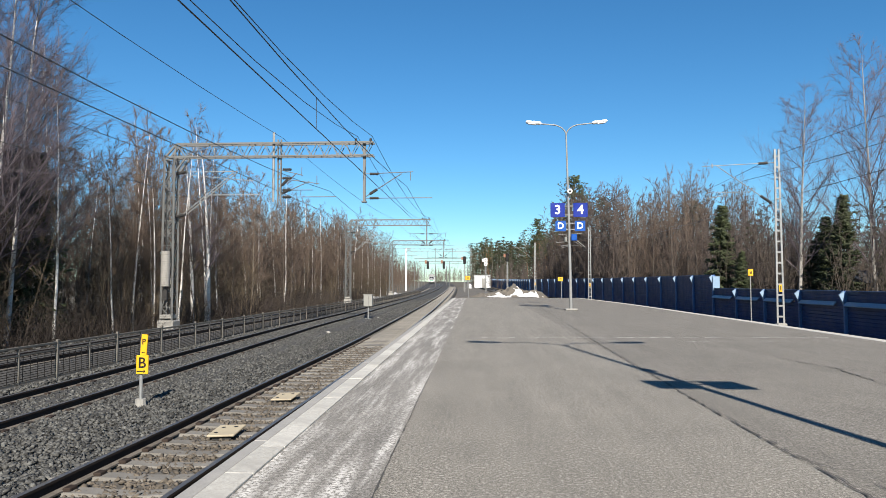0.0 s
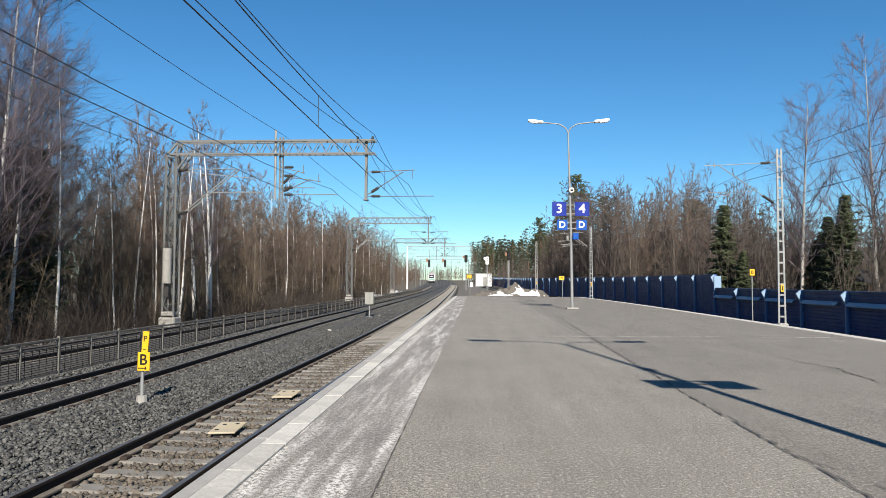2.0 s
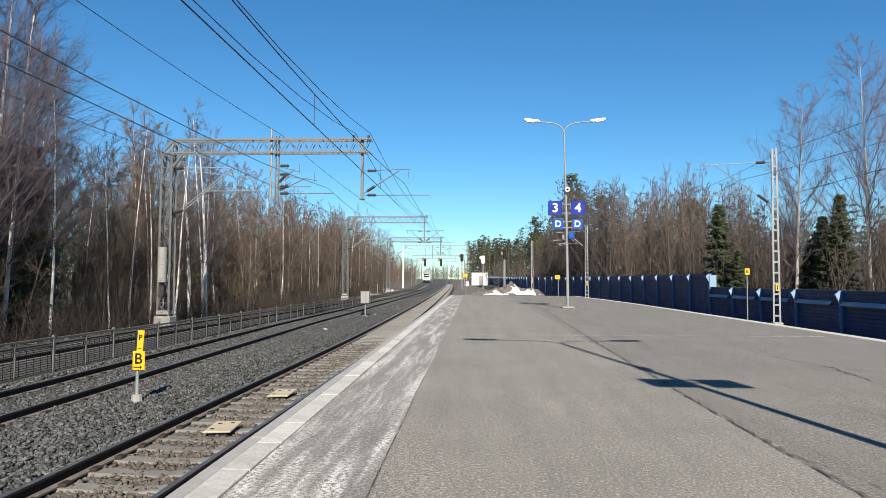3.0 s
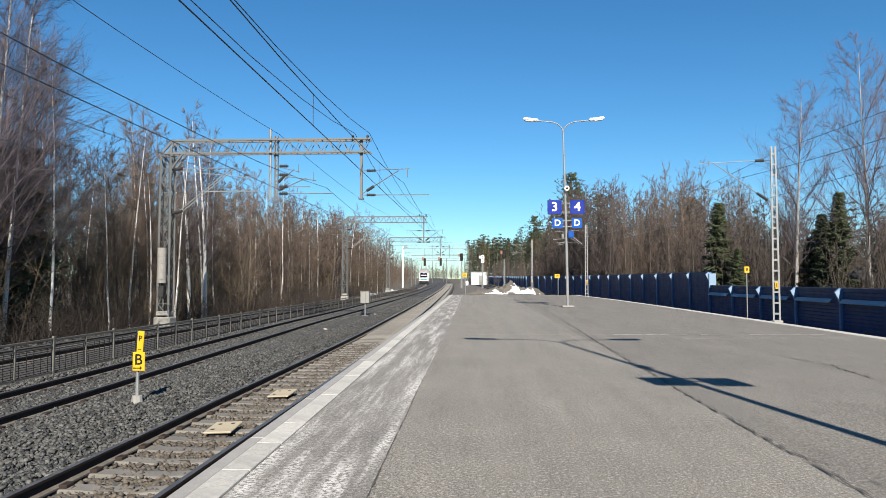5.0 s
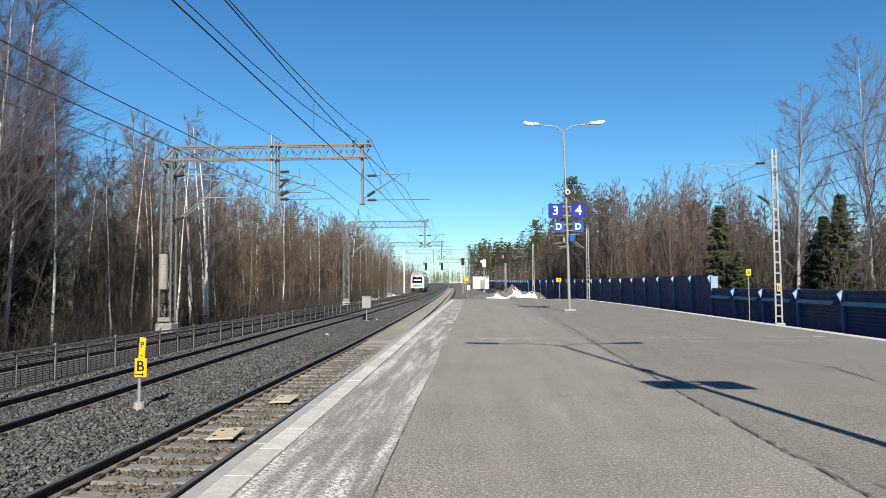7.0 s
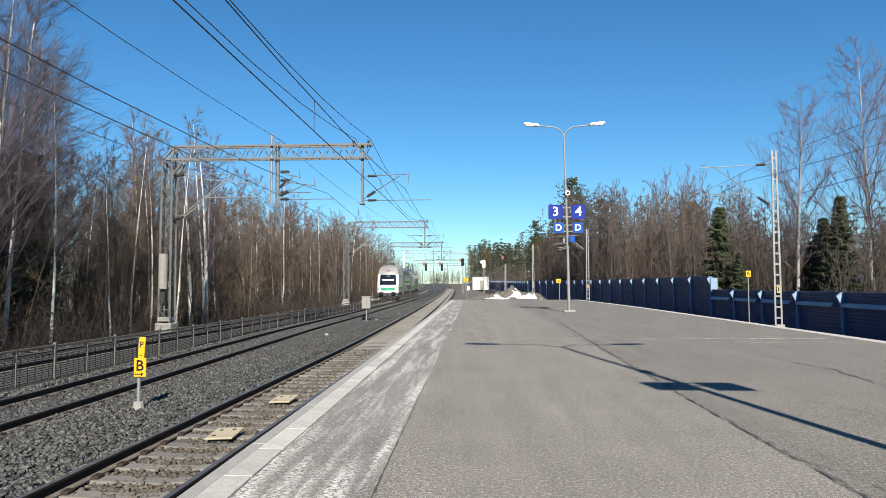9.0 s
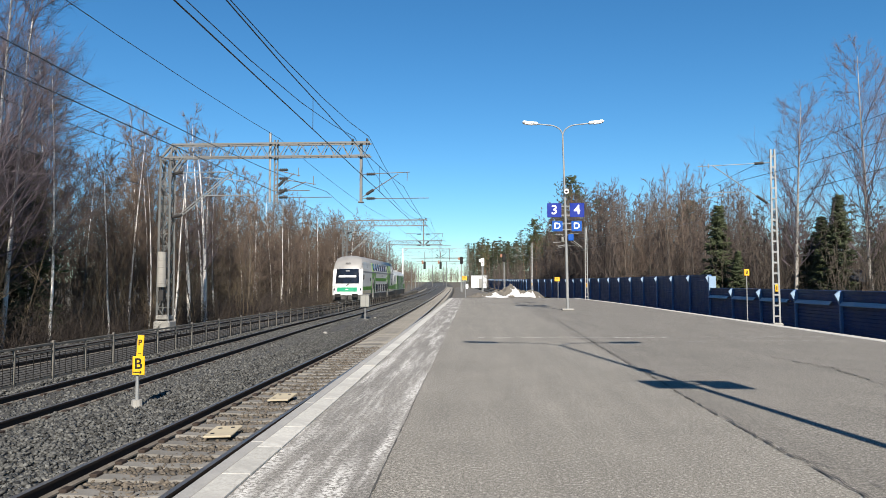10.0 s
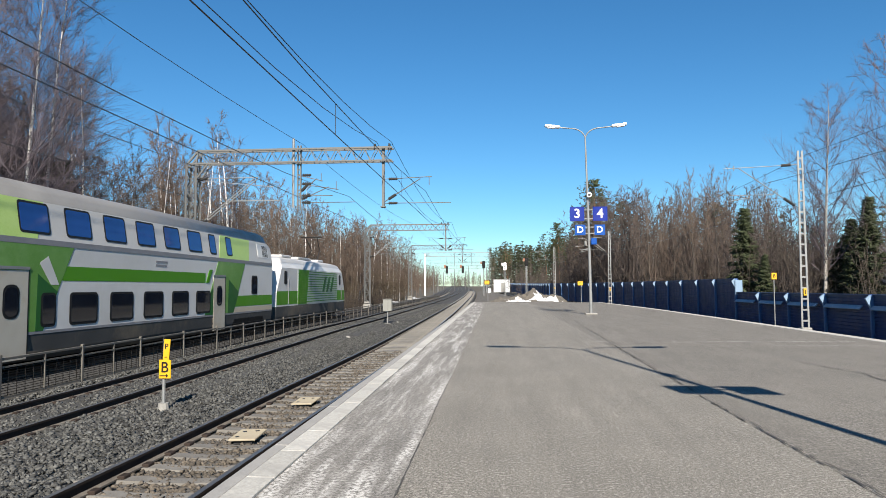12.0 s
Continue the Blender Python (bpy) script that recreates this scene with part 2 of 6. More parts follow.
def add_rod(bm, a, b, r, r2=None, sides=8):
    """A round bar from a to b."""
    a, b = Vector(a), Vector(b)
    d = b - a
    if d.length < 1e-6:
        return bm
    q = d.to_track_quat("Z", "Y").to_matrix().to_4x4()
    bmesh.ops.create_cone(bm, cap_ends=True, segments=sides, radius1=r, radius2=r if r2 is None else r2, depth=d.length,
                          matrix=Matrix.Translation((a + b) / 2) @ q)
    return bm


def rod(a, b, r, r2=None, sides=8):
    return add_rod(bmesh.new(), a, b, r, r2, sides)


def add_bar(bm, a, b, w, h):
    """A square bar from a to b."""
    a, b = Vector(a), Vector(b)
    d = b - a
    q = d.to_track_quat("Z", "Y").to_matrix().to_4x4()
    bmesh.ops.create_cube(bm, size=1.0, matrix=Matrix.Translation((a + b) / 2) @ q @ Matrix.Diagonal((w, h, d.length, 1)))
    return bm


def tube(points, r, sides=6):
    """A round tube through points, as (vertices, faces)."""
    pts = [Vector(p) for p in points]
    vs, fs = [], []
    for i, p in enumerate(pts):
        d = (pts[min(i + 1, len(pts) - 1)] - pts[max(i - 1, 0)]).normalized()
        u = d.cross(Vector((0, 0, 1)))
        u = u.normalized() if u.length > 1e-4 else Vector((1, 0, 0))
        w = u.cross(d)
        rr = r[i] if isinstance(r, (list, tuple)) else r
        for k in range(sides):
            a = 2 * math.pi * k / sides
            vs.append(p + (u * math.cos(a) + w * math.sin(a)) * rr)
    for i in range(len(pts) - 1):
        for k in range(sides):
            k2 = (k + 1) % sides
            fs.append((i * sides + k, i * sides + k2, (i + 1) * sides + k2, (i + 1) * sides + k))
    fs.append(tuple(range(sides))[::-1])
    fs.append(tuple(range((len(pts) - 1) * sides, len(pts) * sides)))
    return [tuple(v) for v in vs], fs


def sweep(profile, line, closed=True):
    """A profile of (across, up) carried along line, a list of (x, y, z), upright."""
    vs, fs, n = [], [], len(profile)
    for i, p in enumerate(line):
        d = Vector(line[min(i + 1, len(line) - 1)]) - Vector(line[max(i - 1, 0)])
        d.z = 0
        d.normalize()
        u = Vector((d.y, -d.x, 0))
        for a, h in profile:
            vs.append((p[0] + u.x * a, p[1] + u.y * a, p[2] + h))
    for i in range(len(line) - 1):
        for k in range(n if closed else n - 1):
            k2 = (k + 1) % n
            fs.append((i * n + k, i * n + k2, (i + 1) * n + k2, (i + 1) * n + k))
    if closed:
        fs.append(tuple(range(n))[::-1])
        fs.append(tuple(range((len(line) - 1) * n, len(line) * n)))
    return vs, fs


def letters(text, size, depth, material, parent, m, name="lettering"):
    """Raised characters in the built-in font, centred at m, reading along its x, with y up and z out."""
    cu = bpy.data.curves.new("text", "FONT")
    cu.body, cu.size, cu.extrude, cu.align_x, cu.align_y, cu.offset = text, size, depth, "CENTER", "CENTER", size * 0.012
    cu.resolution_u = 4
    tmp = bpy.data.objects.new("text", cu)
    scene.collection.objects.link(tmp)
    bpy.context.view_layer.update()
    me = bpy.data.meshes.new_from_object(tmp.evaluated_get(bpy.context.evaluated_depsgraph_get()))
    bpy.data.objects.remove(tmp)
    me.materials.clear()
    me.materials.append(material)
    ob = new(name, me)
    ob.parent = parent
    ob.matrix_local = m
    return ob

# ---- plan ----
TRACKS = {"first": -4.2, "second": -8.65, "third": -14.3}
RAILHEAD = -0.55
EDGE = -2.42          # platform edge beside the first track
FAR_EDGE = 12.3       # platform edge beside the fourth track


def bend(y):
    """How far the tracks have swung to the left at y."""
    if y < 90:
        return 0.0
    if y < 235:
        return -(y - 90) ** 2 / 4600
    return -(145 ** 2) / 4600 - (y - 235) * 0.063


def edge_swing(y):
    """The platform edge runs slightly off the y axis."""
    return -0.0105 * max(0.0, y)


LANE_SLOPES = ((0, 0.0), (22, 0.0), (30, -0.019), (70, -0.027), (160, -0.027), (260, -0.042), (300, -0.063), (800, -0.063))


@functools.lru_cache(maxsize=None)
def bend_first(y):
    """How far the first track has swung: the sum of a slope that grows by stretches."""
    total = 0.0
    for (a, sa), (b, sb) in zip(LANE_SLOPES[:-1], LANE_SLOPES[1:]):
        if y > a:
            f = min(1.0, (y - a) / (b - a))
            total += f * (b - a) * (sa + (sa + (sb - sa) * f)) / 2
    return total


def bend_second(y):
    """The second track draws away from the first and comes back to it."""
    away = min(1.0, max(0.0, (y - 12) / 24)) * min(1.0, max(0.0, (130 - y) / 70))
    return min(bend_first(y), -0.0105 * min(max(y, 0.0), 45)) - 0.65 * away


def bend_railing(y):
    return max(bend_second(y), bend(y) - 1.3)


def rise(y):
    """How far the line has climbed at y."""
    if y < 70:
        return 0.0
    if y < 170:
        return 0.007 * (y - 70) ** 2 / 200
    return 0.35 + 0.007 * (y - 170)


def bend_right(y):
    """The same for the fourth track and its fence, which swing in earlier."""
    if y < 48:
        return 0.0
    if y < 130:
        return -(y - 48) ** 2 / 900
    return -7.47 - (y - 130) * 0.045


def along(x, y0, y1, step, z, swing=bend):
    n = max(1, int(round((y1 - y0) / step)))
    return [(x + swing(y0 + (y1 - y0) * i / n), y0 + (y1 - y0) * i / n, z + rise(y0 + (y1 - y0) * i / n)) for i in range(n + 1)]


# ---- ground ----
def ground():
    xs = [-2500, -900, -300, -120, -60, -30, -19.2, -17.4, 12.4, 22, 30, 60, 120, 300, 900, 2500]
    ys = [-2500, -600, -100, -20, 0, 20, 40, 60, 80, 100, 120, 140, 160, 180, 200, 230, 260, 300, 350, 420, 500, 700, 1000, 2500]
    vs, fs = [], []
    for y in ys:
        for x in xs:
            z = -1.35 + rise(min(y, 700))
            if -19 < x < 13:
                z += 0.1
            if abs(x) > 25:
                z += 0.5 * noise.noise((x * 0.05, y * 0.05, 0)) + 0.3
            vs.append((x + bend(min(max(y, 0), 700)), y, z))
    w = len(xs)
    for j in range(len(ys) - 1):
        for i in range(w - 1):
            a = j * w + i
            fs.append((a, a + 1, a + 1 + w, a + w))
    tagged(part("ground", (vs, fs), SOIL, None), "brown spring soil with dead grass and leaves", "ground", kind="structure")


def ballast():
    """The stone bed of the three tracks and of the fourth."""
    line = along(0, -40, 700, 4, RAILHEAD)
    prof = [(-19.0, -0.95), (-16.4, -0.165), (-12.6, -0.165), (-11.5, -0.42), (-10.5, -0.22), (-9.9, -0.165), (-7.4, -0.165), (-6.9, -0.2), (-6.4, -0.2), (-5.9, -0.22), (-2.6, -0.22), (-2.35, -0.9)]
    vs, fs = sweep(prof, line, False)
    vs = [(x + (bend_first(max(0, y)) - bend(y)) * min(1.0, max(0.0, (x - bend(y) + 14.5) / 4)), y, z) for x, y, z in vs]
    tagged(part("ballast", (vs, fs), BALLAST, None), "bed of grey crushed stone under the tracks", "ballast", kind="structure")
    prof = [(12.2, -0.3), (16.0, -0.25), (18.0, -0.8)]
    tagged(part("ballast", sweep(prof, along(0, -40, 600, 4, RAILHEAD, bend_right), False), BALLAST, None),
           "bed of grey crushed stone beside the blue fence", "ballast", kind="structure")


def rails():
    prof = [(-0.075, -0.17), (0.075, -0.17), (0.075, -0.155), (0.012, -0.14), (0.012, -0.045), (0.036, -0.035), (0.036, -0.004),
            (-0.036, -0.004), (-0.036, -0.035), (-0.012, -0.045), (-0.012, -0.14), (-0.075, -0.155)]
    top = [(-0.036, -0.004), (0.036, -0.004), (0.026, 0.001), (-0.026, 0.001)]
    foot = [(-0.079, -0.173), (0.079, -0.173), (0.079, -0.151), (0.02, -0.134), (-0.02, -0.134), (-0.079, -0.151)]
    for name, x in list(TRACKS.items()) + [("fourth", 14.1)]:
        swing = {"first": bend_first, "second": bend_second, "fourth": bend_right}.get(name, bend)
        for side in (-0.762 - 0.036, 0.762 + 0.036):
            line = along(x + side, -40, 700 if name != "fourth" else 400, 3, RAILHEAD, swing)
            r = tagged(part("rail", sweep(prof, line), RAIL, None), "rust-brown steel rail on concrete sleepers", "rail", "rails", "structure")
            part("rail_foot", sweep(foot, line), RAILFOOT, r, "dust-coloured rail foot, painted as if lit")
            part("rail_head", sweep(top, line), RAILTOP, r, "rubbed grey running surface")


def platform():
    """The asphalt deck, its worn strip, its edge stones and its walls."""
    y0, y1 = -30, 78
    vs, fs = [], []
    xs = [-0.83, 0.5, 3.2, 4.5, 6, 8, 10, FAR_EDGE - 0.45]
    ys = [y0 + i * 3 for i in range(37)]
    for y in ys:
        for x in xs:
            vs.append((x + bend_right(y) * min(1, max(0, (x - 3.3) / 6)) + edge_swing(y) * min(1, max(0, (3.2 - x) / 3.5)), y, 0.012 * noise.noise((x * 0.3, y * 0.2, 3))))
    w = len(xs)
    for j in range(len(ys) - 1):
        for i in range(w - 1):
            a = j * w + i
            fs.append((a, a + 1, a + 1 + w, a + w))
    deck = tagged(part("platform", (vs, fs), [ASPHALT, DARKASPHALT], None), "cracked grey asphalt platform with patched strips", "platform", kind="structure")
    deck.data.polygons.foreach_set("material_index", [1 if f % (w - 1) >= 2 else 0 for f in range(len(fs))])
    edge = [(edge_swing(y), y, 0) for y in (y0, 0, y1)]
    part("worn_strip", sweep([(-2.0, -0.4), (-0.83, -0.4), (-0.83, -0.008), (-2.0, -0.008)], edge), WORN, deck, "scraped pale strip along the platform edge")
    part("platform_wall", sweep([(EDGE + 0.03, -1.2), (EDGE + 0.23, -1.2), (EDGE + 0.23, -0.11), (EDGE + 0.03, -0.11)], edge), KERB, deck, "concrete side of the platform")
    part("platform_wall", sweep([(-0.46, -1.1), (0.0, -1.1), (0.0, 0.004), (-0.46, 0.004)], along(FAR_EDGE, y0, 78, 2, 0, bend_right)), SLAB, deck, "pale concrete edge")
    part("platform_wall", box((14, 0.2, 1.1), (4.0, y1 - 0.1, -0.57)), KERB, deck)
    return deck


def dusty_bed():
    line = along(TRACKS["first"], -10, 160, 4, RAILHEAD, bend_first)
    tagged(part("track_bed", sweep([(-1.15, -0.218), (-0.95, -0.212), (0.95, -0.212), (1.45, -0.218)], line, False), DUST, None), "dusty brownish ballast of the first track", "ballast", kind="structure")


deck = platform()
ground()
ballast()
rails()
dusty_bed()

# ---- overhead line ----
def portal(y, mast_x=-18.0, reach=-6.1, top=9.78, hangers=(-11.72, -6.65)):
    """Lattice mast beyond the third track, a truss beam over the tracks and two hanging tubes with insulated arms."""
    g = empty("catenary_portal", pose(bend(y), y, RAILHEAD + rise(y)), label="galvanised lattice mast with a truss beam carrying overhead wires", category="catenary portal", group="catenary portals")
    h = top - RAILHEAD
    bm = bmesh.new()
    s = 0.33
    for sx in (-s, s):
        for sy in (-s, s):
            add_bar(bm, (mast_x + sx, sy, -0.1), (mast_x + sx * 0.86, sy * 0.86, h - 0.78), 0.1, 0.1)
    n = 13
    for k in range(n):
        z0, z1 = 0.2 + (h - 1.1) * k / n, 0.2 + (h - 1.1) * (k + 1) / n
        for sy in (-s, s):
            a, b = (-s, s) if k % 2 else (s, -s)
            add_bar(bm, (mast_x + a * 0.92, sy * 0.92, z0), (mast_x + b * 0.92, sy * 0.92, z1), 0.07, 0.04)
            add_bar(bm, (mast_x + sy * 0.92, a * 0.92, z0), (mast_x + sy * 0.92, b * 0.92, z1), 0.07, 0.04)
        for sy in (-s, s):
            add_bar(bm, (mast_x - s * 0.9, sy * 0.9, z1), (mast_x + s * 0.9, sy * 0.9, z1), 0.05, 0.04)
            add_bar(bm, (mast_x + sy * 0.9, -s * 0.9, z1), (mast_x + sy * 0.9, s * 0.9, z1), 0.05, 0.04)
    part("mast", bm, GALVDARK, g, "lattice steel mast")
    bm = bmesh.new()
    x0, x1, zt, zb = mast_x - 0.1, reach, h, h - 0.75
    for sy in (-0.25, 0.25):
        add_bar(bm, (x0 + 0.5, sy, zt), (x1, sy, zt), 0.1, 0.1)
        add_bar(bm, (x0 + 0.9, sy, zb), (x1, sy, zb), 0.08, 0.08)
        add_bar(bm, (x0 - 0.18, sy, zb - 0.04), (x0 + 0.5, sy, zt), 0.1, 0.1)
        add_bar(bm, (x0 - 0.18, sy, zb), (x0 + 0.95, sy, zb), 0.1, 0.1)
        add_bar(bm, (x0 + 0.4, sy, zb), (x0 + 0.5, sy, zt), 0.08, 0.08)
        add_bar(bm, (x0 + 0.5, sy, zt), (x0 + 1.0, sy, zb), 0.06, 0.06)
        add_bar(bm, (x0 + 0.5, sy, zb - 0.8), (x0 + 1.1, sy, zb), 0.09, 0.09)
        n = 28
        for k in range(n):
            a, b = x0 + 0.9 + (x1 - x0 - 1.0) * k / n, x0 + 0.9 + (x1 - x0 - 1.0) * (k + 1) / n
            add_bar(bm, (a, sy, zb if k % 2 else zt), (b, sy, zt if k % 2 else zb), 0.035, 0.035)
    for k in range(9):
        a = x0 + 0.9 + (x1 - x0 - 1.0) * k / 8
        add_bar(bm, (a, -0.25, zt), (a, 0.25, zt), 0.04, 0.04)
    part("beam", bm, GALVDARK, g, "truss beam")
    for hx in hangers:
        twin = len(hangers) > 1 and hx == hangers[0]
        bm = bmesh.new()
        if twin:
            for dx in (-0.09, 0.09):
                add_bar(bm, (hx + 0.12 + dx, 0, zt + 0.25), (hx + 0.12 + dx, 0, zb - 2.75), 0.07, 0.1)
            for k in range(9):
                add_bar(bm, (hx + 0.03, 0, zb - 0.2 - k * 0.3), (hx + 0.21, 0, zb - 0.05 - k * 0.3), 0.04, 0.05)
            part("hanging_pole", rod((hx - 0.2, -0.1, zt + 0.65), (hx - 0.2, -0.1, zb - 2.65), 0.075), GALV, g, "pale hanging pole")
        else:
            add_bar(bm, (hx, 0, zt + 0.1), (hx, 0, zb - 2.65), 0.15, 0.15)
            add_box(bm, (0.3, 0.3, 0.08), (hx, 0, zb - 2.66), bevel=0.02)
        part("hanging_tube", bm, GALVDARK, g)
        # each arm: a level tube, a slanting tube and their insulators
        for side, up, low, ln in (((1, 0.75, 1.95, 2.1), (1, 1.25, 2.35, 3.4)) if twin else ((1, 1.05, 2.45, 3.9),) if len(hangers) > 1 else ((1, 1.1, 2.6, 3.6), (-1, 1.1, 2.6, 3.2))):
            arm, top = bmesh.new(), (up + low) / 2 - 0.6
            for za, xb, zb2 in ((up, ln * 0.72, up - 0.1 if not twin else up + 0.35), (low, ln, low)):
                add_rod(arm, (hx + side * 0.1, 0, zb - za), (hx + side * xb, 0, zb - zb2), 0.024)
            add_rod(arm, (hx + side * 0.1, 0, zb - low + 0.1), (hx + side * ln * 0.55, 0, zb - up - (0.2 if twin else 0.0)), 0.028)
            add_rod(arm, (hx + side * ln * 0.68, 0, zb - up + 0.12), (hx + side * ln * 0.68, 0, zb - up - 0.4), 0.02)
            part("bracket_arm", arm, GALVDARK, g)
            for za in (up, low):
                ins = rod((hx + side * 0.32, 0, zb - za), (hx + side * 0.82, 0, zb - za), 0.06, sides=8)
                for q in range(4):
                    add_rod(ins, (hx + side * (0.36 + q * 0.12), 0, zb - za), (hx + side * (0.39 + q * 0.12), 0, zb - za), 0.095, sides=8)
                part("insulator", ins, DARKMETAL, g, "dark ribbed insulator")
            a = Vector((hx + side * 0.1, 0, zb - low + 0.1))
            d = (Vector((hx + side * ln * 0.55, 0, zb - up)) - a).normalized()
            part("insulator", rod(a + d * 0.25, a + d * 0.75, 0.085, sides=8), DARKMETAL, g, "dark ribbed insulator")
    # arm over the third track, held by the mast itself
    bm = bmesh.new()
    add_rod(bm, (mast_x + 0.8, 0, zb - 0.84), (mast_x + 3.95, 0, zb - 0.84), 0.028)
    add_rod(bm, (mast_x + 0.8, 0, zb - 1.0), (mast_x + 4.9, 0, zb - 1.4), 0.02)
    for dx in (0.0, 0.22):
        add_rod(bm, (mast_x + 0.75 + dx, 0, zb - 3.3), (mast_x + 3.7 + dx, 0, zb - 0.9), 0.034)
    add_rod(bm, (mast_x + 2.1, 0, zb - 2.2), (mast_x + 5.3, 0, zb - 2.2), 0.03)
    part("bracket_arm", bm, GALV, g)
    for dz in (0.84, 3.35):
        part("insulator", rod((mast_x + 0.3, 0, zb - dz - 0.1), (mast_x + 0.9, 0, zb - dz + 0.02), 0.09), DARKMETAL, g, "dark ribbed insulator")
    for fx in (reach - 1.05, reach - 0.2):
        part("pin_insulator", rod((fx, 0, zt + 0.04), (fx, 0, zt + 0.26), 0.09, 0.06), DARKMETAL, g, "dark pin insulator")
    bm = box((0.95, 0.95, 0.6), (mast_x, 0, -0.15), bevel=0.06)
    add_box(bm, (0.7, 0.9, 0.25), (mast_x, 0, 0.35), bevel=0.05)
    part("footing", bm, CONCRETE, g, "concrete footing")
    return g


PORTALS = (-9, 38, 87, 132, 180, 228, 276, 330)
portal(38)
second_portal = portal(87, -17.3, -6.5, 9.95, (-7.0,))
copy_thing(second_portal, pose(bend(132), 132, RAILHEAD + rise(132)))


def wires():
    def run(name, x, z_at, sag, label, r=0.012):
        pts = []
        for a, b in zip(PORTALS[:-1], PORTALS[1:]):
            for k in range(8):
                s = k / 8
                y = a + (b - a) * s
                pts.append((x + bend(y), y, z_at + rise(y) - sag * 4 * s * (1 - s)))
        tagged(part(name, tube(pts, r, 5), WIRE, None), label, "wire", "overhead wires")

    for x, low, high, sag in ((TRACKS["first"], 5.68, 7.25, 0.78), (TRACKS["second"], 5.66, 7.0, 0.8), (TRACKS["third"], 5.95, 7.7, 0.4)):
        run("contact_wire", x, low, 0.0, "copper contact wire above the track", 0.013)
        run("messenger_wire", x, high, sag, "sagging messenger wire above the track", 0.013)
        bm = bmesh.new()
        for a, b in zip(PORTALS[:-1], PORTALS[1:]):
            for s in (0.25, 0.55, 0.8):
                y = a + (b - a) * s
                add_rod(bm, (x + bend(y), y, low + rise(y)), (x + bend(y), y, high + rise(y) - sag * 4 * s * (1 - s)), 0.008, sides=4)
        tagged(part("dropper_wire", bm, WIRE, None), "thin dropper wires between contact and messenger wire", "wire", kind="stuff")
    run("feeder_wire", -11.4, 10.1, 0.5, "feeder wire above the beam", 0.013)
    run("feeder_wire", -7.05, 10.15, 1.55, "feeder wire at the beam ends", 0.015)
    run("feeder_wire", -6.2, 10.15, 1.29, "feeder wire at the beam ends", 0.015)
    for x, z, sag in ((14.1, 5.7, 0.0), (14.1, 7.2, 0.7), (16.2, 8.7, 0.4)):
        pts = []
        for a, b in ((-11, 36.7), (36.7, 84), (84, 129), (129, 176)):
            for k in range(8):
                f = k / 8
                y = a + (b - a) * f
                pts.append((x + bend_right(y), y, z + rise(y) - sag * 4 * f * (1 - f)))
        tagged(part("contact_wire" if sag == 0 else "messenger_wire", tube(pts, 0.012, 5), WIRE, None), "thin overhead wire beside the blue fence", "wire", "overhead wires")


wires()


def right_mast(y):
    """A flat ladder mast of two chords and rungs with one hinged arm."""
    x = 15.85 + bend_right(y)
    g = empty("catenary_mast", pose(x, y, RAILHEAD + rise(y)), label="narrow galvanised ladder mast with a bracket arm", category="catenary mast", group="masts along the fence")
    h = 9.45
    bm = bmesh.new()
    for s in (-1, 1):
        add_bar(bm, (s * 0.165, 0, 0.0), (s * 0.1, 0, h), 0.06, 0.09)
    for k in range(16):
        z = 0.5 + k * 0.57
        w = 0.165 - 0.065 * z / h
        add_bar(bm, (-w, 0, z), (w, 0, z), 0.05, 0.09)
    part("mast", bm, GALV, g)
    part("footing", box((0.5, 0.5, 0.5), (0, 0, -0.1), bevel=0.05), CONCRETE, g)
    bm = bmesh.new()
    add_rod(bm, (-0.9, 0, 8.68), (-3.95, 0, 8.55), 0.02)
    add_rod(bm, (-0.85, 0, 6.9), (-3.2, 0, 8.6), 0.024)
    add_rod(bm, (-1.4, 0, 7.15), (-3.8, 0, 7.1), 0.016)
    add_rod(bm, (-2.6, 0, 7.0), (-3.7, 0, 6.8), 0.022)
    add_rod(bm, (-3.4, 0, 8.45), (-3.4, 0, 8.7), 0.03)
    part("bracket_arm", bm, GALV, g)
    for xa, za, xb, zb in ((-0.5, 8.7, -0.95, 8.68), (-0.35, 6.55, -0.9, 6.94)):
        part("insulator", rod((xa, 0, za), (xb, 0, zb), 0.075), DARKMETAL, g, "dark insulator")
    part("arm_hinge", rod((-0.1, 0, 8.72), (-0.52, 0, 8.7), 0.025), GALVDARK, g)
    part("arm_hinge", rod((-0.1, 0, 6.4), (-0.4, 0, 6.58), 0.025), GALVDARK, g)
    part("number_plate", box((0.15, 0.03, 0.38), (0.0, -0.08, 2.0), bevel=0.005), YELLOW, g, "small yellow plate")
    part("plate_bar", box((0.05, 0.01, 0.24), (0.0, -0.1, 2.0)), BLACK, g)
    return g


m0 = right_mast(36.7)
for y in (88, 122):
    copy_thing(m0, pose(15.85 + bend_right(y), y, RAILHEAD + rise(y)))


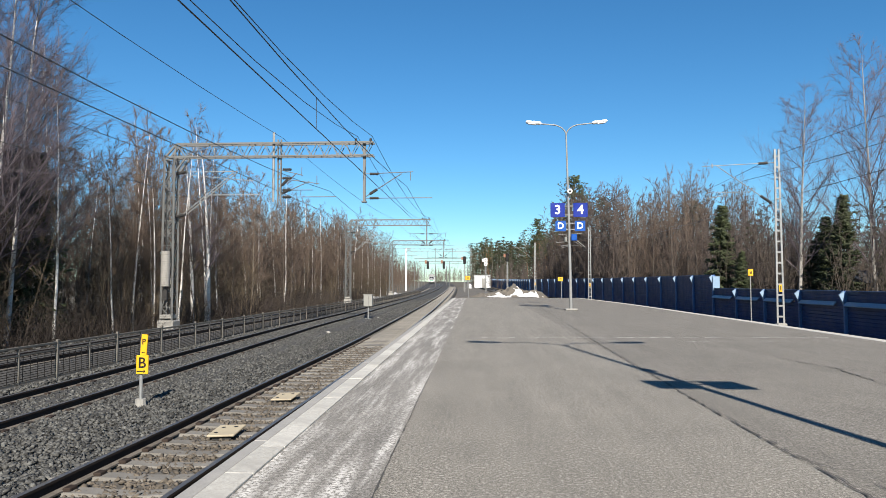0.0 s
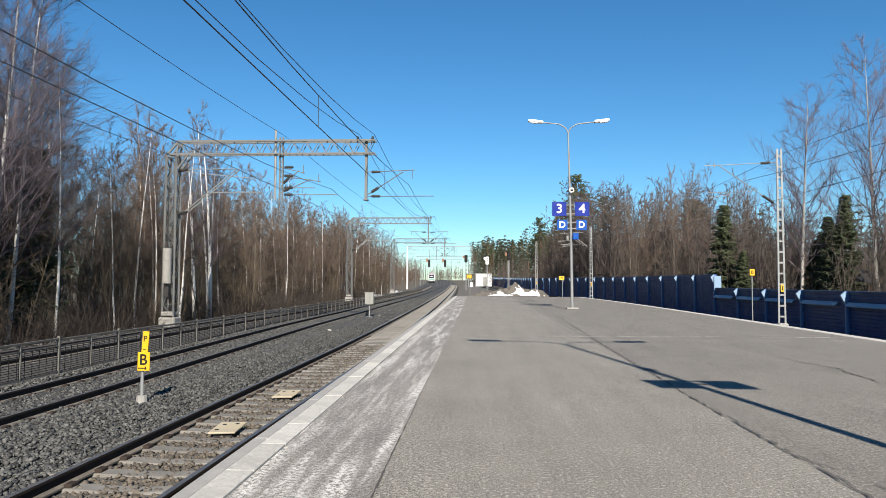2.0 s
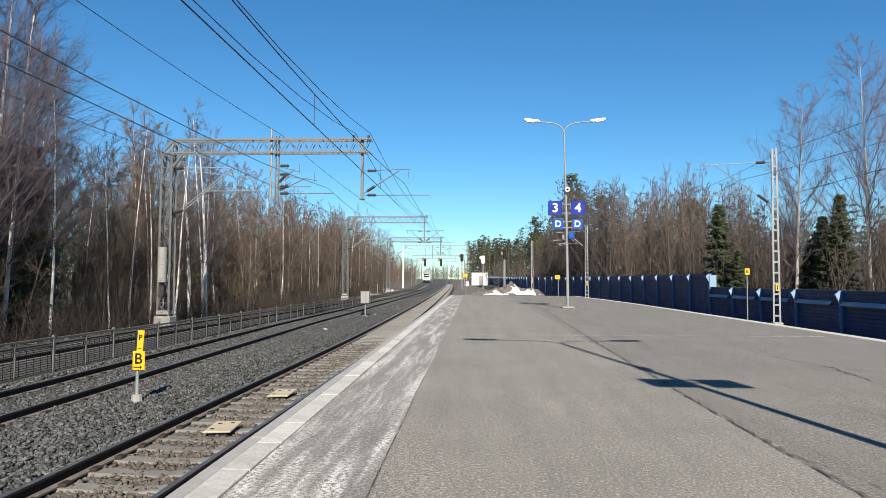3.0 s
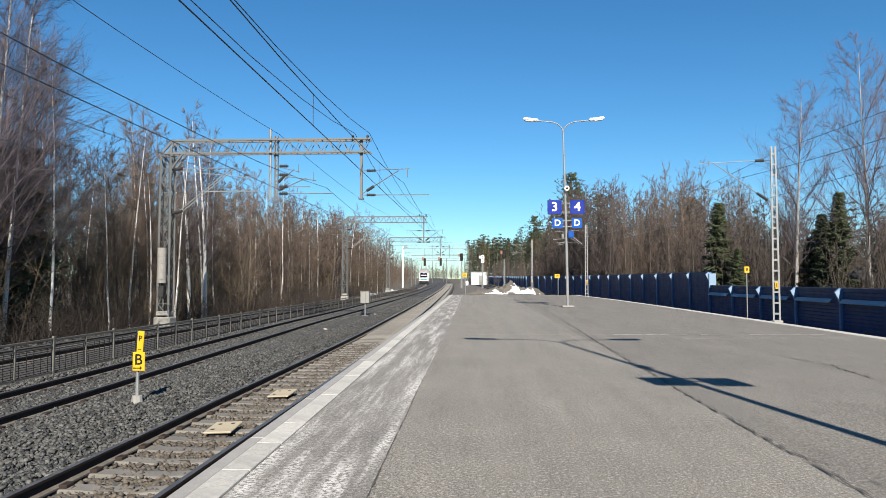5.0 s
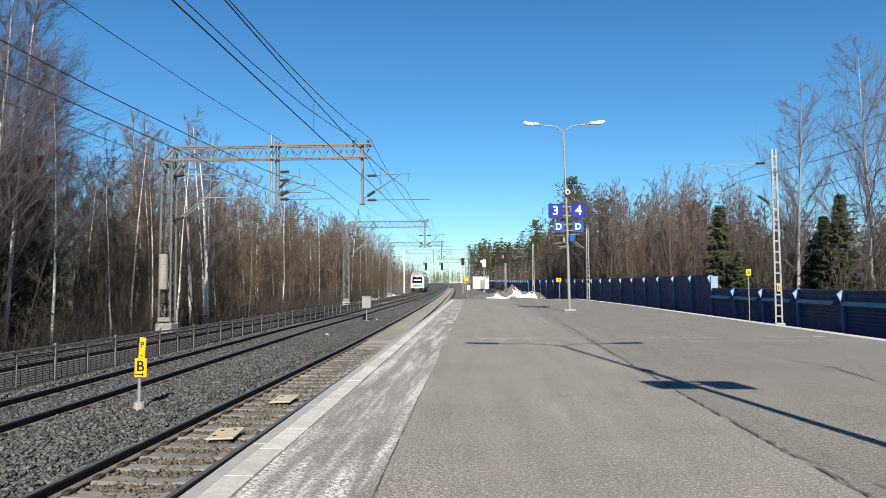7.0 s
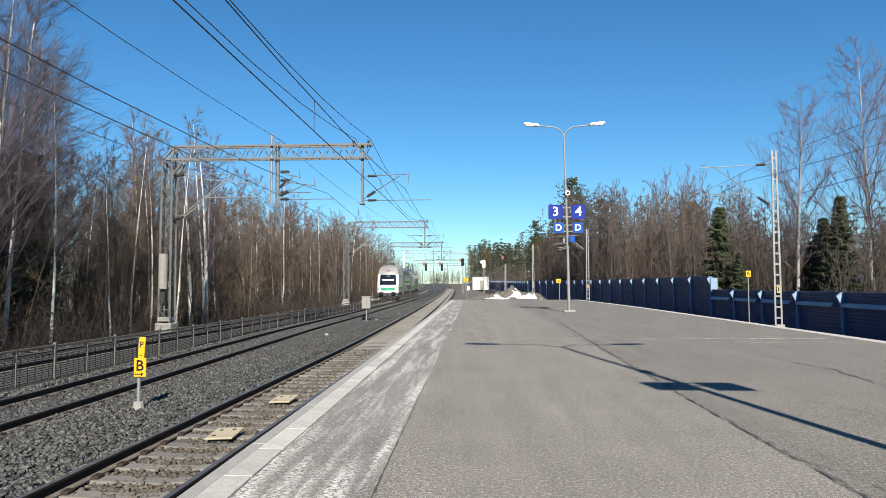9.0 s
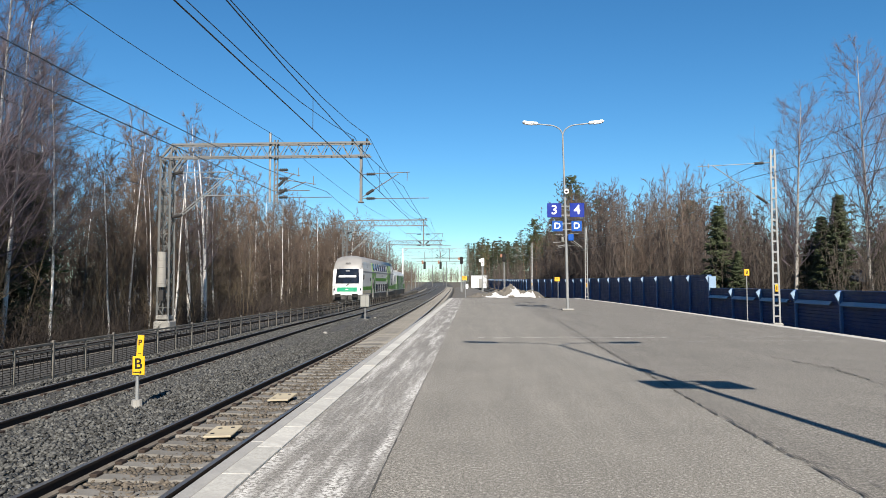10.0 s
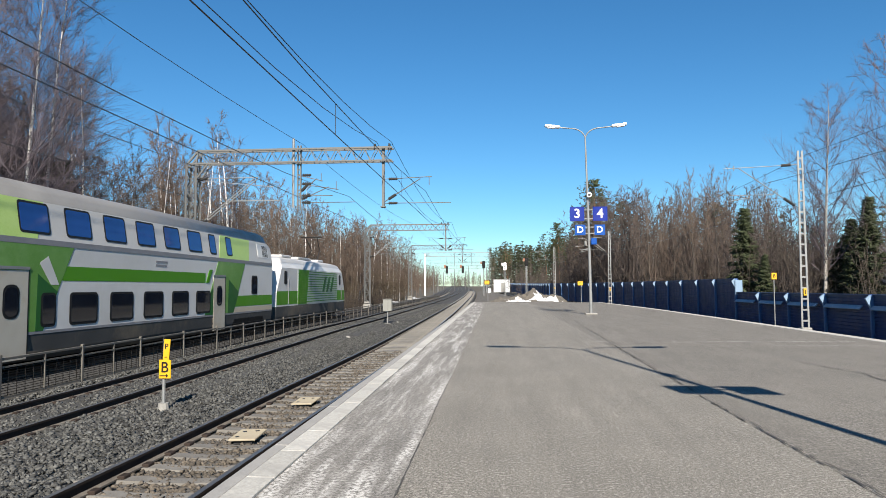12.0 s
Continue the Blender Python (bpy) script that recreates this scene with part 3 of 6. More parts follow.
# ---- platform lamps ----
def platform_lamp(x, y, plates=True, up=0.0):
    g = empty("platform_lamp", pose(x, y, 0), label="tall grey double-arm lamp post with blue track signs", category="lamp post", group="platform lamps")
    part("pole", tube([(0, 0, 0.0), (-0.06, 0, 5), (-0.2, 0, 10.8 + up)], [0.1, 0.08, 0.05] if plates else [0.1, 0.08, 0.055], 12), GALV, g)
    part("base_plate", box((0.75, 0.6, 0.12), (0, 0, 0.06), bevel=0.03), CONCRETE, g)
    for s in (-1, 1):
        pts = [(-0.2, 0, 10.6 + up)]
        for k in range(9):
            a = k / 8 * math.pi / 2
            pts.append((-0.2 + s * 0.95 * (1 - math.cos(a)), 0, 10.8 + up + 0.72 * math.sin(a)))
        pts.append((s * 1.75 - 0.17, 0, 11.6 + up))
        arm = part("arm", tube(pts, 0.04, 8), GALV, g)
        bm = box((0.98, 0.34, 0.17), (s * 2.1 - 0.17, 0, 11.67 + up), pose(0, 0, 0, 0, -7 * s, 0), bevel=0.06)
        add_box(bm, (0.5, 0.26, 0.05), (s * 2.2 - 0.17, 0, 11.58 + up), pose(0, 0, 0, 0, -7 * s, 0), bevel=0.02)
        part("lamp_head", bm, WHITE, arm, "white luminaire")
    sp = bmesh.new()
    add_rod(sp, (-0.04, -0.1, 7.58), (-0.04, -0.34, 7.53), 0.1, 0.16, 12)
    part("loudspeaker", sp, WHITE, g, "round loudspeaker")
    sp = rod((-0.04, -0.33, 7.53), (-0.04, -0.35, 7.53), 0.09, sides=12)
    part("loudspeaker_mouth", sp, BLACK, g)
    for s, big in ((-1, "3"), (1, "4")):
        if not plates:
            part("sign_plate", box((0.66, 0.05, 0.6), (s * 0.48, -0.05, 6.1), bevel=0.008), BLUESIGN, g, "blue sign plate")
            continue
        p = part("track_sign", box((0.9, 0.05, 0.9), (s * 0.72 - 0.07, -0.05, 6.36), bevel=0.008), BLUESIGN, g, "blue square track number sign")
        letters(big, 0.82, 0.004, WHITE, p, pose(s * 0.72 - 0.07, -0.08, 6.36, 90, 0, 0))
        q = part("section_sign", box((0.66, 0.05, 0.66), (s * 0.61, -0.05, 5.34), bevel=0.008), LIGHTBLUESIGN, g, "lighter blue section sign")
        letters("D", 0.56, 0.004, WHITE, q, pose(s * 0.61, -0.08, 5.34, 90, 0, 0))
    for z in ((6.62, 6.05, 5.52, 5.12) if plates else (6.3, 6.1)):
        part("sign_bracket", add_bar(bmesh.new(), (-0.5, 0, z), (0.5, 0, z), 0.05, 0.05), GALV, g)
    if plates:
        part("control_box", box((0.36, 0.28, 0.42), (0.2, -0.22, 4.6), bevel=0.03), LIGHTBLUESIGN, g, "small blue box")
        part("box_bracket", add_bar(bmesh.new(), (-0.02, 0, 4.6), (0.2, -0.1, 4.6), 0.05, 0.05), GALV, g)
        stays = add_bar(bmesh.new(), (-0.9, -0.05, 4.3), (0.0, 0, 4.36), 0.03, 0.03)
        add_bar(stays, (0.0, 0, 4.75), (0.95, 0.05, 4.0), 0.03, 0.03)
        add_bar(stays, (-0.55, -0.02, 4.05), (0.0, 0, 4.2), 0.03, 0.03)
        part("stay_rod", stays, GALV, g)
        part("small_camera", box((0.14, 0.3, 0.3), (-0.3, -0.1, 4.5), bevel=0.03), GREYPAINT, g, "small grey housing")
        part("camera_bracket", add_bar(bmesh.new(), (-0.3, -0.05, 4.34), (-0.3, -0.05, 4.5), 0.04, 0.04), GALV, g)
    return g


lamp = platform_lamp(5.68, 43, up=0.34)
platform_lamp(5.12, 2.9, False)


# ---- railing between the second and third track ----
def railing():
    x = -11.2
    for k in range(44):
        y = 4.85 + k * 3.25
        g = empty("railing_panel", pose(x + bend_railing(y), y, RAILHEAD - 0.4 + rise(y)), label="weathered steel railing panel with fine dark wire mesh", category="railing", group="railing beside the tracks")
        break
    z1 = 1.12
    part("post", box((0.07, 0.09, z1 + 0.15), (0, 0, z1 / 2), bevel=0.01), RAILING, g)
    part("mid_post", box((0.05, 0.05, z1 - 0.1), (0, 1.625, z1 / 2), bevel=0.006), RAILING, g)
    part("top_rail", box((0.05, 3.25, 0.06), (0, 1.625, z1 - 0.03), bevel=0.008), RAILING, g)
    part("bottom_rail", box((0.04, 3.17, 0.05), (0, 1.625, 0.2)), RAILING, g)
    part("middle_rail", box((0.04, 3.17, 0.04), (0, 1.625, z1 - 0.22)), RAILING, g)
    bm = bmesh.new()
    for i in range(11):
        add_bar(bm, (0, 0.05, 0.24 + i * 0.06), (0, 3.2, 0.24 + i * 0.06), 0.009, 0.014)
    for i in range(10):
        add_bar(bm, (0, 0.3 + i * 0.3, 0.2), (0, 0.3 + i * 0.3, z1 - 0.22), 0.012, 0.012)
    part("infill_mesh", bm, DARKMESH, g, "fine dark steel mesh")
    for k in range(1, 44):
        y = 4.85 + k * 3.25
        turn = math.degrees(math.atan2(-(bend_railing(y + 3.25) - bend_railing(y)), 3.25))
        copy_thing(g, pose(x + bend_railing(y), y, RAILHEAD - 0.4 + rise(y) - 0.15 * min(1.0, max(0.0, (y - 12) / 20)), 0, 0, turn))


railing()


# ---- blue noise fence beside the fourth track ----
def fence_panel(tall):
    h = 2.99 if tall else 2.02
    g = empty("fence_panel", label="dark blue metal noise fence panel, %s" % ("tall" if tall else "low with a pale sill"), category="fence", group="blue noise fence")
    bm = bmesh.new()
    n = int(h / 0.16)
    prof = []
    for i in range(n + 1):
        z = h * i / n
        prof += [(-0.02, z), (0.02, z + 0.02)] if i < n else [(-0.02, z)]
    vs, fs = [], []
    m = len(prof)
    for y in (0.0, 4.45):
        vs += [(a, y, z) for a, z in prof]
    for i in range(m - 1):
        fs.append((i, i + 1, m + i + 1, m + i))
    part("cladding", (vs, fs), BLUEFENCE, g)
    part("backing", box((0.08, 4.45, h), (0.08, 2.225, h / 2)), BLUEFENCE, g)
    p = part("post", box((0.17, 0.13, h + 0.02), (-0.06, 0, h / 2), bevel=0.02), SUNLITPOST, g, "post in a lighter blue that paints it sunlit")
    part("top_cap", box((0.22, 4.25, 0.05), (0.02, 2.225, h + 0.02), bevel=0.01), BLUEFENCE, g)
    me = ([(-0.14, -0.067, h - 0.62), (-0.14, 0.067, h - 0.62), (-0.14, -0.067, h + 0.03), (-0.14, 0.067, h + 0.03),
           (-0.36, -0.05, h - 0.16), (-0.36, 0.05, h - 0.16)], [(0, 1, 3, 2), (0, 4, 5, 1), (2, 3, 5, 4), (0, 2, 4), (1, 5, 3)])
    part("post_cap", me, PALEBLUE, p, "pale blue bracket")
    if not tall:
        part("sill", box((0.05, 3.55, 0.25), (-0.14, 2.55, h - 0.58), pose(0, 0, 0, 0, 40, 0), bevel=0.01), PALEBLUE, g, "pale sill strip")
    return g


low, tall = fence_panel(False), fence_panel(True)
fence_at = [-29.9 + 4.45 * k for k in range(64)]
for k, y in enumerate(fence_at):
    kind_of = tall if y > 48 else low
    turn = math.degrees(math.atan2(-(bend_right(y + 4.45) - bend_right(y)), 4.45))
    m = pose(17.0 + bend_right(y), y, -0.7 + rise(y), 0, 0, turn)
    if k == 0 or abs(y - 50.2) < 0.5:
        kind_of.matrix_world = m
    else:
        copy_thing(kind_of, m)


part("end_plate", box((0.5, 0.06, 1.05), (0.1, -0.16, 2.38), bevel=0.01), PALEBLUE, tall, "pale end plate where the fence steps up")


# ---- signs and boxes beside the tracks ----
def stop_sign():
    g = empty("stop_sign_post", pose(-6.84, 13.3, RAILHEAD - 0.235), label="yellow stop position sign with black letters on a short grey post", category="sign")
    part("footing", tube([(0, 0, -0.1), (0, 0, 0.2)], [0.13, 0.1], 10), CONCRETE, g, "concrete foot")
    part("post", rod((0, 0, 0.1), (0, 0, 1.0), 0.035), GALV, g)
    p = part("lower_plate", box((0.25, 0.03, 0.38), (0.045, -0.05, 0.885), bevel=0.01), YELLOW, g)
    letters("B", 0.3, 0.003, BLACK, p, pose(0.045, -0.068, 0.915, 90, 0, 0))
    bm = box((0.16, 0.008, 0.018), (0.02, -0.068, 0.755))
    add_bar(bm, (0.11, -0.068, 0.755), (0.08, -0.068, 0.785), 0.008, 0.015)
    add_bar(bm, (0.11, -0.068, 0.755), (0.08, -0.068, 0.725), 0.008, 0.015)
    part("arrow", bm, BLACK, p)
    q = part("upper_plate", box((0.13, 0.03, 0.42), (0.075, -0.05, 1.28), pose(0, 0, 0, 0, 4, 0), bevel=0.006), YELLOW, g)
    letters("P", 0.16, 0.003, BLACK, q, pose(0.075, -0.068, 1.34, 90, 0, 0))
    part("dash", box((0.06, 0.008, 0.012), (0.065, -0.068, 1.13)), BLACK, q)


def relay_box():
    g = empty("relay_box", pose(-7.7, 45.8, RAILHEAD - 0.2), label="pale grey steel cabinet on a thin post beside the ballast", category="cabinet")
    part("post", rod((0, 0, 0), (0, 0, 0.95), 0.045), GALV, g)
    part("foot_plate", box((0.4, 0.3, 0.06), (0, 0, 0.04), bevel=0.01), GALVDARK, g)
    body = part("cabinet", box((0.6, 0.36, 0.8), (0, 0, 1.28), bevel=0.02), GREYPAINT, g)
    part("cabinet_lid", box((0.66, 0.42, 0.04), (0, 0, 1.7), bevel=0.01), GREYPAINT, body)
    part("cabinet_seam", box((0.012, 0.01, 0.7), (0.05, -0.184, 1.28)), GUTTERGREY, body)


stop_sign()
relay_box()

# ---- trees ----
rng = np.random.default_rng(7)


def frames_of(s):
    a, b = s[:, 0:3], s[:, 3:6]
    d = b - a
    d = d / (np.linalg.norm(d, axis=1, keepdims=True) + 1e-9)
    up = np.where(np.abs(d[:, 2:3]) > 0.9, np.array([[1.0, 0, 0]]), np.array([[0, 0, 1.0]]))
    u = np.cross(d, up)
    u /= np.linalg.norm(u, axis=1, keepdims=True) + 1e-9
    return a, b, u, np.cross(d, u)


def sticks_mesh(segs, sides):
    """Tapered sticks as (points, faces): segs rows of x0 y0 z0 x1 y1 z1 r0 r1. Those with r1 = 0 end in a point."""
    s = np.asarray(segs, float)
    blunt, sharp = s[s[:, 7] > 0], s[s[:, 7] <= 0]
    vs_out, fs_out, n = [], [], 0
    if len(blunt):
        a, b, u, w = frames_of(blunt)
        vs = np.empty((len(blunt), 2 * sides, 3))
        for k in range(sides):
            t = 2 * math.pi * k / sides
            o = u * math.cos(t) + w * math.sin(t)
            vs[:, k] = a + o * blunt[:, 6:7]
            vs[:, sides + k] = b + o * blunt[:, 7:8]
        base = (np.arange(len(blunt)) * 2 * sides)[:, None, None]
        quad = np.array([[k, (k + 1) % sides, sides + (k + 1) % sides, sides + k] for k in range(sides)])[None]
        vs_out.append(vs.reshape(-1, 3))
        fs_out.append((base + quad).reshape(-1, 4))
        n = len(vs_out[0])
    if len(sharp):
        a, b, u, w = frames_of(sharp)
        vs = np.empty((len(sharp), 4, 3))
        for k in range(3):
            t = 2 * math.pi * k / 3
            vs[:, k] = a + (u * math.cos(t) + w * math.sin(t)) * sharp[:, 6:7]
        vs[:, 3] = b
        base = (np.arange(len(sharp)) * 4)[:, None, None]
        tri = np.array([[0, 1, 3], [1, 2, 3], [2, 0, 3]])[None]
        vs_out.append(vs.reshape(-1, 3))
        fs_out.append((base + tri).reshape(-1, 3) + n)
    return np.concatenate(vs_out), fs_out


def quad_mesh(name, vs, faces, material):
    """A mesh from points and a list of face arrays."""
    me = bpy.data.meshes.new(name)
    total = np.concatenate([np.full(len(f), f.shape[1], dtype=np.int32) for f in faces])
    loops = np.concatenate([f.astype(np.int32).ravel() for f in faces])
    me.vertices.add(len(vs))
    me.vertices.foreach_set("co", np.ascontiguousarray(vs, dtype=np.float32).ravel())
    me.loops.add(len(loops))
    me.loops.foreach_set("vertex_index", loops)
    me.polygons.add(len(total))
    me.polygons.foreach_set("loop_start", (np.cumsum(total) - total).astype(np.int32))
    me.polygons.foreach_set("loop_total", total)
    me.update(calc_edges=True)
    me.materials.append(material)
    return me


def grow(out, p, d, length, r, steps, wander, lift, tip=0.2):
    """A crooked stick from p along d; adds its pieces to out and returns the points."""
    pts = [np.array(p, float)]
    d = np.array(d, float) / np.linalg.norm(d)
    for i in range(steps):
        d = d + rng.normal(0, wander, 3) + np.array([0, 0, lift])
        d /= np.linalg.norm(d)
        q = pts[-1] + d * length / steps
        f0, f1 = 1 - i / steps * (1 - tip), 1 - (i + 1) / steps * (1 - tip)
        out.append((*pts[-1], *q, r * f0, r * f1 if f1 > 1e-6 else 0.0))
        pts.append(q)
    return pts


def bare_tree(h, r, limbs, subs, twigs, start=0.25, reach=0.28, steep=0.9, droop=-0.12, lean=0.02, stems=1, twig_r=0.01, knots=9, spread=0.75, twig_len=0.4, sub_steps=2):
    """Trunk and crown of a leafless tree, as two stick meshes. Each shoot follows the one that bears it."""
    trunk, crown = [], []
    for s in range(stems):
        sway = lean + (0.16 if stems > 1 else 0)
        d0 = (rng.normal(0, sway), rng.normal(0, sway), 1)
        hh = h * (1 if stems == 1 else rng.uniform(0.55, 1))
        off = (0, 0, -0.3) if stems == 1 else (rng.normal(0, 0.35), rng.normal(0, 0.35), -0.3)
        pts = grow(trunk, off, d0, hh, r, knots, 0.022, 0.03, 0.1)
        turn = rng.uniform(0, 6)
        for i in range(limbs):
            f = min(0.999, start + (1 - start) * (i + rng.uniform(0, 1)) / limbs)
            k = int(f * knots)
            p = pts[k] + (pts[k + 1] - pts[k]) * (f * knots - k)
            turn += 2.4 + rng.normal(0, 0.4)
            ln = hh * reach * (1.2 - 0.9 * f) * rng.uniform(0.6, 1.2)
            limb_r = max(r * 0.36 * (1.12 - f), twig_r * 1.2)
            lp = grow(crown, p, (math.cos(turn), math.sin(turn), steep * rng.uniform(0.7, 1.3)), ln, limb_r, 3, 0.1, 0.06, 0.25)
            for j in range(subs):
                u = (j + rng.uniform(0.3, 1.0)) / subs * 2.9
                m = int(u)
                along_limb = lp[m + 1] - lp[m]
                q = lp[m] + along_limb * (u - m)
                d = along_limb / np.linalg.norm(along_limb) + rng.normal(0, spread, 3) + np.array([0, 0, 0.25])
                sl = ln * rng.uniform(0.35, 0.6) * (1.1 - 0.15 * u)
                sp = grow(crown, q, d, sl, max(limb_r * 0.4, twig_r), sub_steps, 0.12, droop, 0.0)
                for t in range(twigs):
                    v = rng.uniform(0.05, 0.95) * sub_steps
                    n = int(v)
                    along_sub = sp[n + 1] - sp[n]
                    q2 = sp[n] + along_sub * (v - n)
                    d2 = along_sub / np.linalg.norm(along_sub) + rng.normal(0, spread * 0.75, 3) + np.array([0, 0, droop * 2 + 0.1])
                    grow(crown, q2, d2, ln * twig_len * rng.uniform(0.5, 1.0), twig_r, 1, 0.0, 0, 0.0)
    return sticks_mesh(trunk, 6 if stems == 1 else 3), sticks_mesh(crown, 3)


def needle_tree(h, r, whorls, per, tufts, pine=False):
    """Trunk and needle crown of a spruce, or of a pine with its crown held high."""
    trunk, boughs = [], []
    pts = grow(trunk, (0, 0, -0.3), (rng.normal(0, 0.02), rng.normal(0, 0.02), 1), h, r, 9, 0.02, 0.03)
    lo = 0.45 if pine else 0.08
    for i in range(whorls):
        f = lo + (0.99 - lo) * i / (whorls - 1)
        k = min(int(f * 9), 8)
        p = pts[k] + (pts[k + 1] - pts[k]) * (f * 9 - k)
        ln = h * ((0.17 * math.sin(math.pi * min(1, (f - 0.38) / 0.64)) + 0.02) if pine else 0.24 * (1.02 - f) ** 0.95)
        for b in range(per):
            a = rng.uniform(0, 2 * math.pi)
            l2 = ln * rng.uniform(0.5, 1.25)
            bp = grow(trunk, p, (math.cos(a), math.sin(a), rng.uniform(0.1, 0.7) if pine else rng.uniform(-0.25, 0.35)), l2, r * 0.15, 2, 0.1, 0.04)
            for t in range(tufts):
                u = rng.uniform(0.25, 1.05)
                c = bp[0] + (bp[2] - bp[0]) * u + rng.normal(0, (0.16 if pine else 0.07) * (0.4 + l2 * 0.35), 3)
                dd = rng.normal(0, 1, 3) * (1, 1, 0.5) + np.array([math.cos(a), math.sin(a), 0.3 if pine else -0.3])
                dd /= np.linalg.norm(dd)
                boughs.append((*c, *(c + dd * rng.uniform(0.25, 0.55) * (0.65 + h * 0.03)), 0.05 + h * 0.003, 0.0))
    return sticks_mesh(trunk, 3), sticks_mesh(boughs, 3)


def kind_of_tree(name, shapes, bark, leaf):
    """Meshes of one kind of tree, several shapes."""
    return [(quad_mesh(name + "_trunk", *t, bark), quad_mesh(name + "_crown", *c, leaf)) for t, c in shapes]


def plant(name, meshes, x, y, z, scale, label, category, group):
    g = empty(name, pose(x, y, z, 0, 0, rng.uniform(0, 360)) @ Matrix.Diagonal((scale, scale, scale * rng.uniform(0.92, 1.08), 1)), label=label, category=category, group=group)
    for part_name, me in zip(("trunk", "crown"), meshes):
        ob = new(part_name, me)
        ob.parent = g
    return g


def thicket(name, shapes, places, material, label):
    """Many small shrubs and saplings in one mesh."""
    vs_all, quads, tris, n = [], [], [], 0
    for x, y, z, s in places:
        a = rng.uniform(0, 2 * math.pi)
        rot = np.array([[math.cos(a), -math.sin(a), 0], [math.sin(a), math.cos(a), 0], [0, 0, 1]])
        for v, fs in shapes[rng.integers(0, len(shapes))]:
            vs_all.append(v @ rot.T * s + (x, y, z))
            for f in fs:
                (quads if f.shape[1] == 4 else tris).append(f + n)
            n += len(v)
    me = quad_mesh(name, np.concatenate(vs_all), [np.concatenate(quads), np.concatenate(tris)], material)
    tagged(new(name, me), label, "thicket", kind="stuff")


tall_birch = kind_of_tree("tall_birch", [bare_tree(17, 0.115, 44, 9, 11, 0.16, 0.33, 1.15, -0.1, 0.03, twig_r=0.0065, twig_len=0.36, spread=0.42) for _ in range(4)], BIRCH, TALLTWIG)
edge_birch = kind_of_tree("edge_birch", [bare_tree(13, 0.2, 26, 6, 8, 0.3, 0.22, 1.4, -0.05, 0.03, twig_r=0.008, twig_len=0.45) for _ in range(2)], BIRCH, TALLTWIG)
open_birch = kind_of_tree("open_birch", [bare_tree(17, 0.16, 38, 9, 13, 0.2, 0.36, 1.1, 0.03, 0.015, twig_r=0.0065, twig_len=0.36, spread=0.6) for _ in range(3)], OLDBIRCH, TALLTWIG)
slim_birch = kind_of_tree("birch", [bare_tree(12, 0.075, 22, 5, 10, 0.2, 0.27, 1.3, -0.03, twig_r=0.0095, twig_len=0.5, spread=0.62) for _ in range(6)], BIRCH, TWIG)
slim_alder = kind_of_tree("alder", [bare_tree(11.5, 0.07, 22, 5, 10, 0.12, 0.28, 1.3, 0.0, twig_r=0.0095, twig_len=0.5, spread=0.62) for _ in range(6)], BARK, TWIG)
aspen = kind_of_tree("aspen", [bare_tree(15, 0.1, 24, 5, 8, 0.12, 0.23, 2.5, 0.06, twig_r=0.009, twig_len=0.5, spread=0.5) for _ in range(5)], BARK, TWIG)
brush_shapes = [bare_tree(6.5, 0.035, 6, 3, 4, 0.08, 0.34, 1.8, 0.0, stems=4, twig_r=0.009, knots=3, sub_steps=1, spread=0.55, twig_len=0.5) for _ in range(6)]
far_shapes = [bare_tree(12, 0.08, 14, 3, 4, 0.06, 0.26, 1.6, 0.0, twig_r=0.024, knots=4, twig_len=0.6, sub_steps=1) for _ in range(6)]
spruce = kind_of_tree("spruce", [needle_tree(9, 0.12, 30, 8, 15) for _ in range(3)], BARK, NEEDLE)
pine = kind_of_tree("pine", [needle_tree(20, 0.18, 18, 6, 14, True) for _ in range(4)], PINEBARK, NEEDLE)
far_pine = kind_of_tree("far_pine", [needle_tree(20, 0.18, 12, 5, 8, True) for _ in range(4)], PINEBARK, NEEDLE)
far_spruce = kind_of_tree("far_spruce", [needle_tree(17, 0.18, 14, 6, 6) for _ in range(4)], BARK, NEEDLE)


def pick(kinds):
    return kinds[rng.integers(0, len(kinds))]


GROUND = -1.2


